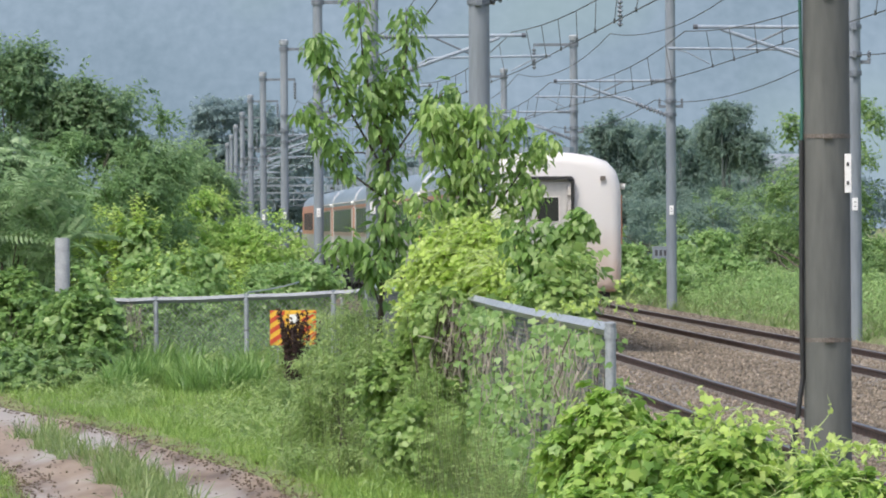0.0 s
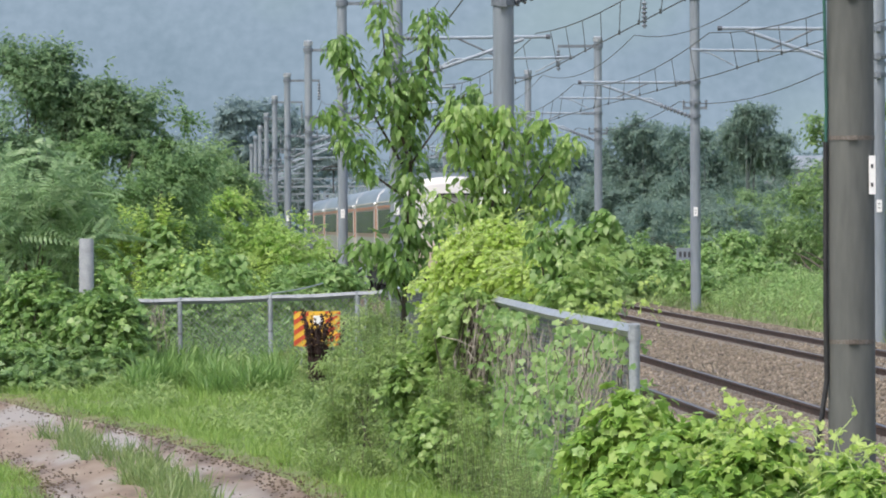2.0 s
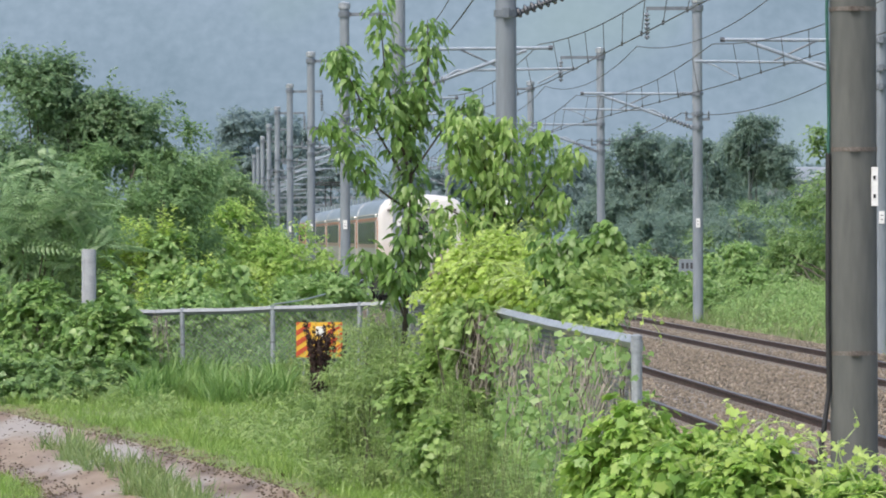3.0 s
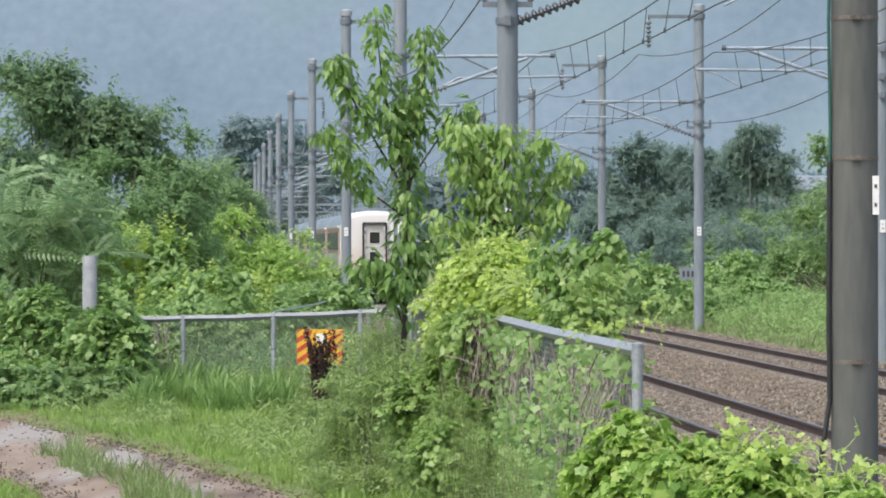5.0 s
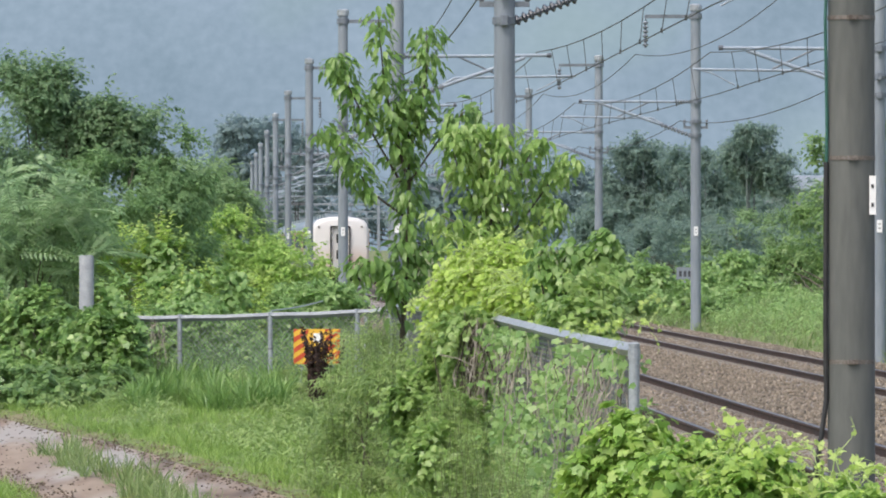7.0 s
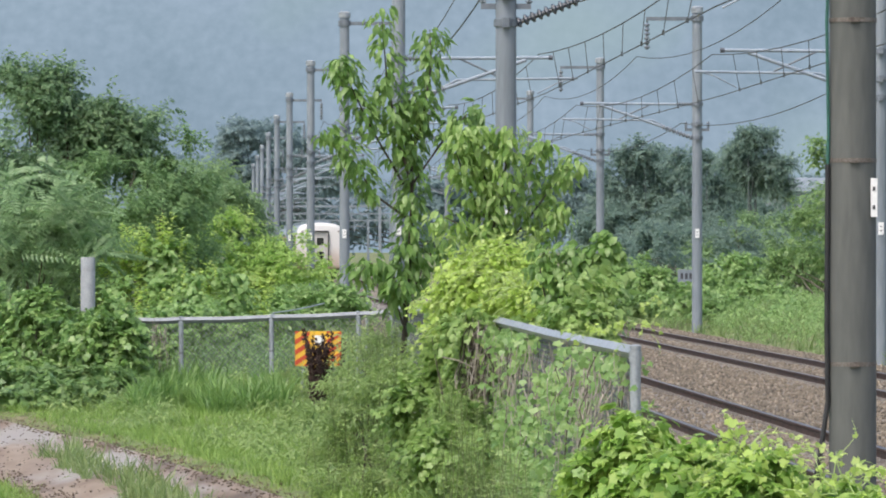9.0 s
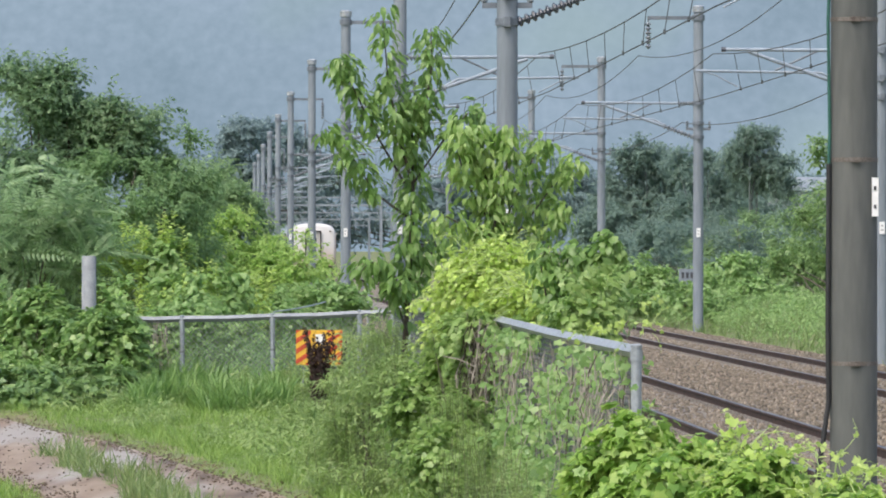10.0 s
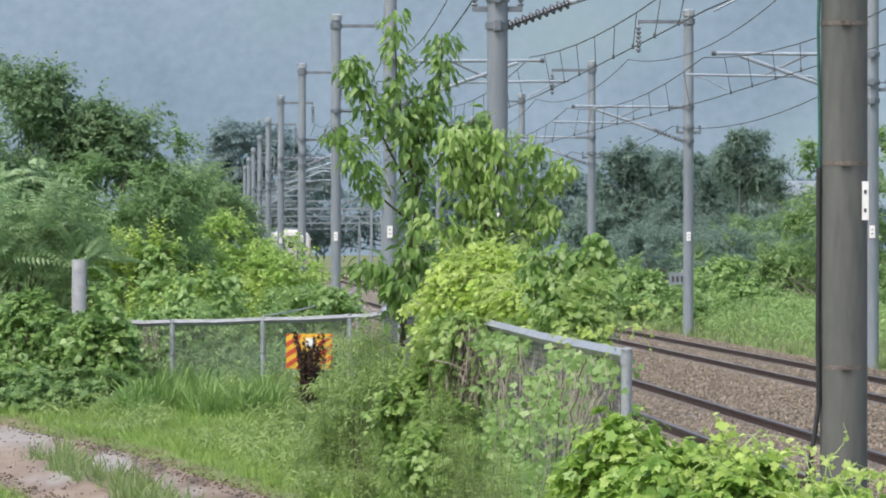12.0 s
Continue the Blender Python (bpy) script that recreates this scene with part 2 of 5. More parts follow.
def ground_z(x, y):
    off = x - row_x(y)
    z = -0.12 + 0.05 * noise.noise(Vector((x * 0.4, y * 0.12, 0)))
    z += 0.22 * smooth_step(70, 84, y) * (1 - smooth_step(-3.5, -1.5, off))
    z -= 0.3 * smooth_step(-0.5, 1.0, off) * (1 - smooth_step(10.1, 10.9, off))
    z += 0.5 * smooth_step(10.1, 13.0, off)
    if y < 100 and x < 3:
        z -= 0.16 * (1 - smooth_step(1.0, 1.35, road_distance(x, y)))
    return z


def sheet(name, xs, ys, height, material):
    v = [(x, y, height(x, y)) for y in ys for x in xs]
    n = len(xs)
    f = [(j * n + i, j * n + i + 1, (j + 1) * n + i + 1, (j + 1) * n + i) for j in range(len(ys) - 1) for i in range(n - 1)]
    me = bpy.data.meshes.new(name)
    me.from_pydata(v, [], f)
    me.materials.append(material)
    me.polygons.foreach_set("use_smooth", [True] * len(f))
    return new(name, me)


xs = [-2500, -900, -300, -120, -60, -40] + list(np.arange(-30, -9, 0.6)) + list(np.arange(-9, 0.6, 0.16)) + list(np.arange(0.9, 30, 0.6)) + [32, 40, 60, 120, 300, 900, 2500]
ys = [-600, -150, -40, 0] + list(np.arange(10, 46, 1.2)) + list(np.arange(46.2, 90, 0.5)) + list(np.arange(90.5, 130, 1.2)) + list(np.arange(131, 480, 6)) + [500, 560, 650, 800, 1100, 1500, 2200, 3200]
tagged(sheet("ground", xs, ys, ground_z, SOIL), "grassy soil ground beside the railway", "ground", kind="structure")


# ---- the muddy track with puddles ----
def mud():
    m, nt, b = shader("wet_mud", 0.7)
    n, l = nt.nodes, nt.links
    co = n.new("ShaderNodeTexCoord")
    mp = n.new("ShaderNodeMapping")
    mp.inputs["Scale"].default_value = (1.0, 0.12, 1.0)
    l.new(co.outputs["Object"], mp.inputs["Vector"])
    wet, grain = n.new("ShaderNodeTexNoise"), n.new("ShaderNodeTexNoise")
    wet.inputs["Scale"].default_value, wet.inputs["Detail"].default_value = 1.1, 3
    grain.inputs["Scale"].default_value, grain.inputs["Detail"].default_value = 3.2, 8
    l.new(mp.outputs["Vector"], wet.inputs["Vector"])
    l.new(mp.outputs["Vector"], grain.inputs["Vector"])
    col = n.new("ShaderNodeValToRGB")
    el = col.color_ramp.elements
    el[0].position, el[1].position = 0.3, 0.7
    el[0].color, el[1].color = (0.10, 0.066, 0.038, 1), (0.31, 0.245, 0.175, 1)
    el.new(0.47).color = (0.215, 0.155, 0.105, 1)
    l.new(grain.outputs["Fac"], col.inputs["Fac"])
    # wettest patches get a paler colour, imitating the sky's sheen on mud
    sheen_mask = n.new("ShaderNodeMapRange")
    sheen_mask.inputs["From Min"].default_value, sheen_mask.inputs["From Max"].default_value = 0.5, 0.62
    l.new(wet.outputs["Fac"], sheen_mask.inputs["Value"])
    pale = n.new("ShaderNodeMix")
    pale.data_type = "RGBA"
    pale.inputs["B"].default_value = (0.33, 0.285, 0.235, 1)
    l.new(sheen_mask.outputs["Result"], pale.inputs["Factor"])
    l.new(col.outputs["Color"], pale.inputs["A"])
    gloss = n.new("ShaderNodeValToRGB")
    gloss.color_ramp.elements[0].position, gloss.color_ramp.elements[1].position = 0.4, 0.62
    gloss.color_ramp.elements[0].color, gloss.color_ramp.elements[1].color = (0.75, 0.75, 0.75, 1), (0.42, 0.42, 0.42, 1)
    l.new(wet.outputs["Fac"], gloss.inputs["Fac"])
    l.new(pale.outputs["Result"], b.inputs["Base Color"])
    l.new(gloss.outputs["Color"], b.inputs["Roughness"])
    bp = n.new("ShaderNodeBump")
    bp.inputs["Strength"].default_value, bp.inputs["Distance"].default_value = 0.45, 0.03
    l.new(grain.outputs["Fac"], bp.inputs["Height"])
    l.new(bp.outputs["Normal"], b.inputs["Normal"])
    return m


def road_z(x, y):
    return -0.13 + 0.22 * smooth_step(70, 84, y) + 0.003 * noise.noise(Vector((x * 2, y * 0.6, 0)))


def road_sheet():
    path = []
    for a, b in zip(ROAD, ROAD[1:]):
        for i in range(12):
            t = i / 12
            path.append((a[0] + (b[0] - a[0]) * t, a[1] + (b[1] - a[1]) * t))
    path.append(ROAD[-1])
    for _ in range(5):
        path = [path[0]] + [tuple((np.array(path[i - 1]) + 2 * np.array(path[i]) + np.array(path[i + 1])) / 4) for i in range(1, len(path) - 1)] + [path[-1]]
    v, f, n = [], [], 17
    for i, p in enumerate(path):
        a, b = path[max(i - 1, 0)], path[min(i + 1, len(path) - 1)]
        d = Vector((b[0] - a[0], b[1] - a[1])).normalized()
        for j in range(n):
            u = j / (n - 1) * 2 - 1
            w = 1.28 + 0.12 * noise.noise(Vector((i * 0.12, 4.0 * (u > 0), 2.0)))
            x, y = p[0] - d.y * u * w, p[1] + d.x * u * w
            rut = -0.02 * math.exp(-((abs(u) - 0.58) / 0.2) ** 2)
            v.append((x, y, road_z(x, y) + rut - 0.06 * (abs(u) > 0.98)))
    for i in range(len(path) - 1):
        for j in range(n - 1):
            f.append((i * n + j, i * n + j + 1, (i + 1) * n + j + 1, (i + 1) * n + j))
    me = bpy.data.meshes.new("dirt_road")
    me.from_pydata(v, [], f)
    me.materials.append(mud())
    me.polygons.foreach_set("use_smooth", [True] * len(f))
    tagged(new("dirt_road", me), "wet brown dirt road with puddles and wheel ruts", "road", kind="structure")


road_sheet()


# ---- ballast, rails and sleepers ----
def ballast():
    path = [beside(y, 0, 0) for y in list(np.arange(16, 200, 4)) + list(np.arange(200, 640, 12))]
    g = Geo().sweep([(-0.3, -0.55), (0.75, -0.24), (1.5, -0.16), (4.1, -0.16), (5.0, -0.2), (5.9, -0.16), (8.7, -0.16), (9.9, -0.22), (10.8, -0.5)], path)
    tagged(part("ballast_bed", g, BED), "brown crushed stone ballast bed under two tracks", "ballast", kind="structure")
    rng = np.random.default_rng(5)
    base = np.array([(1, 0, 0), (-1, 0, 0), (0, 1, 0), (0, -1, 0), (0, 0, 1), (0, 0, -1)], float)
    tri = np.array([(0, 2, 4), (2, 1, 4), (1, 3, 4), (3, 0, 4), (2, 0, 5), (1, 2, 5), (3, 1, 5), (0, 3, 5)])
    n = 60000
    y = 50 + 140 * rng.random(n) ** 1.3
    off = rng.uniform(0.2, 10.2, n)
    keep = np.ones(n, bool)
    for c in (NEAR_TRACK, FAR_TRACK):
        for r in (-0.75, 0.75):
            keep &= abs(off - c - r) > 0.09
    y, off = y[keep], off[keep]
    n = len(y)
    ctr = np.array([beside(a, b, 0) for a, b in zip(y, off)])
    prof_x, prof_z = [-0.3, 0.75, 1.5, 4.1, 5.0, 5.9, 8.7, 9.9, 10.8], [-0.55, -0.24, -0.16, -0.16, -0.2, -0.16, -0.16, -0.22, -0.5]
    ctr[:, 2] = np.interp(off, prof_x, prof_z) + 0.012
    size = rng.uniform(0.022, 0.05, n)[:, None, None] * rng.uniform(0.6, 1.25, (n, 6, 1))
    q = rng.normal(size=(n, 3, 3))
    u, _, w = np.linalg.svd(q)
    rot = u @ w
    v = ctr[:, None, :] + np.einsum("kj,nij->nki", base, rot) * size
    cloud("ballast_stones", v, tri, STONE, None, "loose brown and grey crushed stones", "ballast", "stuff")


def cloud(name, v, tri, material, parent, label="", category="", kind="", smooth=False):
    """One mesh of n alike small pieces: v is n x k x 3."""
    n, k = v.shape[:2]
    me = bpy.data.meshes.new(name)
    me.vertices.add(n * k)
    me.vertices.foreach_set("co", np.ascontiguousarray(v, np.float32).ravel())
    f = (tri[None] + (np.arange(n) * k)[:, None, None]).reshape(-1, 3)
    me.loops.add(f.size)
    me.polygons.add(len(f))
    me.loops.foreach_set("vertex_index", f.ravel().astype(np.int32))
    me.polygons.foreach_set("loop_start", np.arange(0, f.size, 3, dtype=np.int32))
    if smooth:
        me.polygons.foreach_set("use_smooth", np.ones(len(f), bool))
    me.materials.append(material)
    me.update(calc_edges=True)
    ob = new(name, me)
    ob.parent = parent
    return tagged(ob, label, category, "", kind)


ballast()

RAIL_SHAPE = [(-0.07, -0.155), (0.07, -0.155), (0.07, -0.14), (0.014, -0.12), (0.014, -0.045), (0.036, -0.03), (0.036, -0.004), (-0.036, -0.004), (-0.036, -0.03), (-0.014, -0.045), (-0.014, -0.12), (-0.07, -0.14)]


def track(centre, label):
    t = thing("railway_track", (0, 0, 0), label, "railway track", "double track railway", "structure")
    ys = list(np.arange(16, 200, 3)) + list(np.arange(200, 640, 10))
    for r in (-0.75, 0.75):
        path = [beside(y, centre + r) for y in ys]
        rail = part("rail", Geo().sweep(RAIL_SHAPE, path), RAIL, t)
        part("rail_head", Geo().sweep([(-0.034, -0.004), (0.034, -0.004), (0.028, 0.0), (-0.028, 0.0)], path), RAIL_TOP, rail, "worn shiny running surface")
    me = Geo().box((-1.2, -0.13, -0.3), (1.2, 0.13, -0.15), 0.03).box((-1.0, -0.1, -0.152), (-0.5, 0.1, -0.142)).box((0.5, -0.1, -0.152), (1.0, 0.1, -0.142)).box((-0.9, -0.06, -0.143), (-0.82, 0.06, -0.1)).box((-0.68, -0.06, -0.143), (-0.6, 0.06, -0.1)).box((0.6, -0.06, -0.143), (0.68, 0.06, -0.1)).box((0.82, -0.06, -0.143), (0.9, 0.06, -0.1)).mesh("sleeper", SLEEPER)
    g = Geo()
    for i in range(640):
        y = 30 + i * 0.62
        x, yy, _ = beside(y, centre)
        ang = math.degrees(math.atan(-float(np.polyval(SLOPE, min(y, 480)))))
        if 60 < y < 220:
            part("sleeper", me, SLEEPER, t).matrix_basis = pose(x, yy, 0, 0, 0, ang)
        else:
            g.box((x - 1.2, yy - 0.13, -0.3), (x + 1.2, yy + 0.13, -0.15))
    tagged(part("sleeper_row", g, SLEEPER, t), kind="stuff")


track(NEAR_TRACK, "rusty steel rails on concrete sleepers in stone ballast, nearer track")
track(FAR_TRACK, "rusty steel rails on concrete sleepers in stone ballast, farther track")


# ---- poles of the overhead line ----
def insulator(g, a, b, r, discs):
    a, b = Vector(a), Vector(b)
    pts, rs = [], []
    for i in range(discs * 4 + 1):
        pts.append(a + (b - a) * (i / (discs * 4)))
        rs.append(r if i % 4 in (1, 2) else r * 0.45)
    return g.tube(pts, rs, 8)


def line_pole(at, toward, top, group, plate, arms=True, radius=0.15, paint=None):
    """toward: +1 where the track lies to the right of the pole, -1 to the left."""
    p = thing("catenary_pole", at, "grey steel tube pole carrying railway overhead wires", "pole", group)
    z0 = at[2]
    h = top - z0
    part("shaft", Geo().tube([(0, 0, 0), (0, 0, h * 0.5), (0, 0, h)], [radius * 1.03, radius, radius * 0.97], 24), paint or STEEL_POLE, p, smooth=True)
    part("cap", Geo().tube([(0, 0, h - 0.12), (0, 0, h - 0.11), (0, 0, h + 0.05), (0, 0, h + 0.09)], [radius, radius * 1.2, radius * 1.2, radius * 0.8], 20), GALV, p, "pale pole cap")
    part("collar", Geo().tube([(0, 0, h - 0.36), (0, 0, h - 0.2)], radius * 1.25, 20), STEEL_ARM, p)
    part("footing", Geo().box((-0.32, -0.32, -0.5), (0.32, 0.32, 0.06), 0.05), CONCRETE, p)
    for z in (6.5, 5.5, 5.9):
        part("band", Geo().tube([(0, 0, z - z0 - 0.05), (0, 0, z - z0 + 0.05)], radius * 1.16, 20), STEEL_ARM, p)
        part("clamp", Geo().box((-0.06, -radius - 0.09, z - z0 - 0.07), (0.06, -radius * 0.9, z - z0 + 0.07), 0.02), STEEL_ARM, p)
    if plate:
        s = part("number_plate", Geo().box((-0.06, -radius - 0.02, 2.55 - z0), (0.06, -radius - 0.005, 2.82 - z0)), WHITE, p, "white number plate")
        for k in range(2):
            part("print", Geo().box((-0.022, -radius - 0.026, 2.63 - z0 + 0.09 * k), (0.022, -radius - 0.022, 2.65 - z0 + 0.09 * k)), INK, s)
    if not arms:
        return p
    d = toward
    reach = 3.35
    # stay and brace insulators beyond 100 m are a paler grey
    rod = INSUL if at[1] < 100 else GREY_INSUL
    part("top_tube", Geo().tube([(d * 0.62, 0, 6.5 - z0), (d * reach, 0, 6.52 - z0)], 0.04, 8), ARM, p)
    part("stay_insulator", insulator(Geo(), (d * radius, 0, 6.5 - z0), (d * 0.62, 0, 6.5 - z0), 0.07, 6), rod, p)
    part("brace_tube", Geo().tube([(d * 1.05, 0, 5.84 - z0), (d * 2.85, 0, 6.47 - z0)], 0.045, 8), ARM, p)
    part("brace_insulator", insulator(Geo(), (d * radius, 0, 5.5 - z0), (d * 1.05, 0, 5.84 - z0), 0.078, 9), rod, p)
    part("register_tube", Geo().tube([(d * 1.0, 0, 5.86 - z0), (d * 1.3, 0, 6.02 - z0), (d * 4.0, 0, 6.06 - z0)], 0.03, 8), ARM, p)
    part("strut", Geo().tube([(d * 1.35, 0, 6.5 - z0), (d * 2.3, 0, 6.06 - z0)], 0.026, 6), STEEL_ARM, p)
    part("steady_arm", Geo().tube([(d * 3.9, 0, 6.05 - z0), (d * 3.6, 0, 5.98 - z0), (d * 3.1, 0, 5.72 - z0)], 0.018, 6), ARM, p)
    part("end_cap", Geo().tube([(d * reach, 0, 6.52 - z0), (d * (reach + 0.1), 0, 6.52 - z0)], 0.055, 8), INSUL, p)
    part("feeder_arm", Geo().box((min(0, d * 1.5), -0.05, h - 0.335), (max(0, d * 1.5), 0.05, h - 0.23)), STEEL_ARM, p)
    part("feeder_hook", Geo().tube([(d * 1.48, 0, h - 0.26), (d * 1.48, 0, h - 0.45)], 0.03, 6), ARM, p)
    part("feeder_insulator", insulator(Geo(), (d * 1.48, 0, h - 0.42), (d * 1.48, 0, h - 1.2), 0.085, 6), GREY_INSUL, p)
    part("side_bracket", Geo().box((-0.36, -0.035, 5.7 - z0), (0.36, 0.035, 5.78 - z0)), STEEL_ARM, p)
    for x in (-0.33, 0.33):
        part("bracket_insulator", insulator(Geo(), (x, 0, 5.78 - z0), (x, 0, 5.98 - z0), 0.05, 3), GREY_INSUL, p)
    return p


FAR_ROW = [(121.5, 9.35), (166.7, 7.42), (212.0, 5.8), (257.0, 3.85), (302.0, 1.9), (347.0, 0.1)]
for y, x in NEAR_ROW:
    pole = line_pole((x, y, -0.25), 1, 9.35, "poles beside the nearer track", y > 40, paint=OLD_POLE if y < 40 else None)
    if y < 40:
        nearest_pole = pole
for y, x in FAR_ROW:
    line_pole((x, y, ground_z(x, y)), -1, 9.3, "poles beside the farther track", True)

# the nearest pole: steel bands, a tall plate and a cable down its side
for z in (3.76, 2.855, 1.541):
    part("strap", Geo().tube([(0, 0, z + 0.25 - 0.014), (0, 0, z + 0.25 + 0.014)], 0.155, 28, False), BAND, nearest_pole, "rusty steel strap")
    part("strap_buckle", Geo().box((-0.03, -0.172, z + 0.235), (0.03, -0.15, z + 0.265)), BAND, nearest_pole)
tall = part("tall_plate", Geo().box((0.108, -0.118, 2.74), (0.15, -0.095, 2.99)), WHITE, nearest_pole, "white plate with dark print")
for k in range(2):
    part("print", Geo().box((0.12, -0.123, 2.79 + 0.12 * k), (0.136, -0.119, 2.815 + 0.12 * k)), INK, tall)
part("upper_cable", Geo().tube([(-0.155, -0.03, 7.5), (-0.15, -0.05, 4.6), (-0.172, -0.06, 4.0), (-0.16, -0.05, 3.3), (-0.165, -0.05, 3.05)], 0.011, 8), GREEN_WIRE, nearest_pole, "green earth cable")
part("lower_cable", Geo().tube([(-0.165, -0.05, 3.08), (-0.17, -0.05, 2.0), (-0.165, -0.05, 1.55), (-0.2, -0.06, 1.3), (-0.235, -0.06, 1.1), (-0.24, -0.06, 0.3)], 0.017, 8), RUBBER, nearest_pole, "black cable sleeve")


# ---- wires ----
def wires():
    def line(off, label, support, contact, droop):
        w = thing("overhead_line", (0, 0, 0), label, "overhead wires", "overhead wires of the railway", "structure")
        ms, cs = [], []
        marks = [p[0] - SPAN for p in NEAR_ROW[:1]] + [p[0] for p in NEAR_ROW]
        for i, (a, b) in enumerate(zip(marks, marks[1:])):
            for k in range(9):
                t = k / 9
                y = a + (b - a) * t
                zig = 0.18 * (1 - 2 * t) * (1 if i % 2 else -1)
                sag = 4 * t * (1 - t)
                m, c = beside(y, off, support - droop * sag), beside(y, off + zig, contact)
                ms.append(m)
                cs.append(c)
                if k and a > 0:
                    part("dropper", Geo().tube([m, c], 0.008, 4, False), WIRE, w)
                    part("dropper_clip", Geo().tube([(c[0], c[1], c[2] - 0.03), (c[0], c[1], c[2] + 0.05)], 0.022, 5), WIRE, w)
        part("messenger_wire", Geo().tube(ms, 0.012, 5), WIRE, w)
        part("contact_wire", Geo().tube(cs, 0.012, 5), WIRE, w)

    line(NEAR_TRACK + 0.5, "sagging messenger and contact wire with droppers over nearer track", 6.6, 5.74, 0.3)
    line(FAR_TRACK - 0.2, "sagging messenger and contact wire with droppers over farther track", 6.6, 5.67, 0.42)

    def single(off, z, sag, name, label):
        pts = []
        marks = [NEAR_ROW[0][0] - SPAN] + [p[0] for p in NEAR_ROW]
        for a, b in zip(marks, marks[1:]):
            for k in range(10):
                t = k / 10
                pts.append(beside(a + (b - a) * t, off, z - sag * 4 * t * (1 - t)))
        tagged(part(name, Geo().tube(pts, 0.013, 5), WIRE), label, "wire", "feeder wires", "structure")

    single(1.48, 8.12, 0.55, "feeder_wire", "dark feeder wire hung from insulators on the pole tops")
    single(8.95, 8.08, 0.55, "feeder_wire", "dark feeder wire hung from insulators over the farther track")
    single(10.3, 6.05, 0.4, "return_wire", "thin return wire along the farther pole row")
    single(-0.2, 6.05, 0.4, "return_wire", "thin return wire along the nearer pole row")


wires()


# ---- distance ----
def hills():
    # blue mist is painted into these colours, and the sheet glows by itself
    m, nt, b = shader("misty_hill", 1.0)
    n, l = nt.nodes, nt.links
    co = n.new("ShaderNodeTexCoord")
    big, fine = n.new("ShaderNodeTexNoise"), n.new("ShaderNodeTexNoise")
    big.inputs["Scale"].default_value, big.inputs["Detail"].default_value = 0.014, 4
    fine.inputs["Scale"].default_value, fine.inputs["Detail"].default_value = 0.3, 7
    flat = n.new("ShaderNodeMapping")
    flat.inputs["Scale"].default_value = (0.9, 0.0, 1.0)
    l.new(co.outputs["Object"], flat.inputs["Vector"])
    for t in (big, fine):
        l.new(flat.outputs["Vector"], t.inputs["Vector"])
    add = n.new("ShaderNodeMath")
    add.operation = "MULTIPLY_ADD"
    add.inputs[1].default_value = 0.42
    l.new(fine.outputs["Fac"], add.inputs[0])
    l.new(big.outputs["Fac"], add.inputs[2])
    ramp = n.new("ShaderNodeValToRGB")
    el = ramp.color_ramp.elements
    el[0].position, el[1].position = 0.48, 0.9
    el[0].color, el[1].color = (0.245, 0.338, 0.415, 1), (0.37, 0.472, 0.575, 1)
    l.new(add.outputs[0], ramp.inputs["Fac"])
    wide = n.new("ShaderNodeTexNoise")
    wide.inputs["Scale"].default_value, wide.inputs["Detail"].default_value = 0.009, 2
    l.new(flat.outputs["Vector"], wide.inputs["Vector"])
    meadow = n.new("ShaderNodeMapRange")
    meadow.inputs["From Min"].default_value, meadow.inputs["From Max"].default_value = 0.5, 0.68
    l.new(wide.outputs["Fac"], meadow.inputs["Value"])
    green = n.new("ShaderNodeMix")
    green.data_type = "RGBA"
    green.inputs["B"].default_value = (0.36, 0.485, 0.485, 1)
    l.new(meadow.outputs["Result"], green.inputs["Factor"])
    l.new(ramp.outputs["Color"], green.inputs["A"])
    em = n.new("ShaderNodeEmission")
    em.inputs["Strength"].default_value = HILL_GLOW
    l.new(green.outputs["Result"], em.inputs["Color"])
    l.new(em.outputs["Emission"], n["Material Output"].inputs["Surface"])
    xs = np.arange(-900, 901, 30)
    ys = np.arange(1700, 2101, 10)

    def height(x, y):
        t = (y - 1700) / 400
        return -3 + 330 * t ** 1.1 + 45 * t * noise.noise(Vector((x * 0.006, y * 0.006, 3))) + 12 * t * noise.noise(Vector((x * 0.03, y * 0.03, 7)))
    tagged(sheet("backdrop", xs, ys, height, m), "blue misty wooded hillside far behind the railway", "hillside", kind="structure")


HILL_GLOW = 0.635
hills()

# ---- leaves ----
SMALL = (np.array([(0, 0, 0), (0.27, 0.45, 0.07), (0, 1, -0.06), (-0.27, 0.45, 0.07)]), np.array([(0, 1, 2), (0, 2, 3)]))
BROAD = (np.array([(0, 0, 0), (0, 0.4, -0.02), (0, 0.78, -0.1), (0, 1.15, -0.3), (-0.34, 0.2, 0.09), (-0.36, 0.6, 0.03), (0.34, 0.2, 0.09), (0.36, 0.6, 0.03)]),
         np.array([(0, 6, 1), (1, 6, 7), (1, 7, 2), (2, 7, 3), (0, 1, 4), (1, 5, 4), (1, 2, 5), (2, 3, 5)]))
_rim = [(0, 0, 0.0), (0.42, -0.12, 0.04), (0.40, 0.16, 0.06), (0.62, 0.46, -0.03), (0.33, 0.56, 0.06), (0, 1.0, -0.14), (-0.33, 0.56, 0.06), (-0.62, 0.46, -0.03), (-0.40, 0.16, 0.06), (-0.42, -0.12, 0.04)]
LOBED = (np.array([(0, 0.34, 0.0)] + _rim), np.array([(0, i + 1, (i + 1) % 10 + 1) for i in range(10)]))


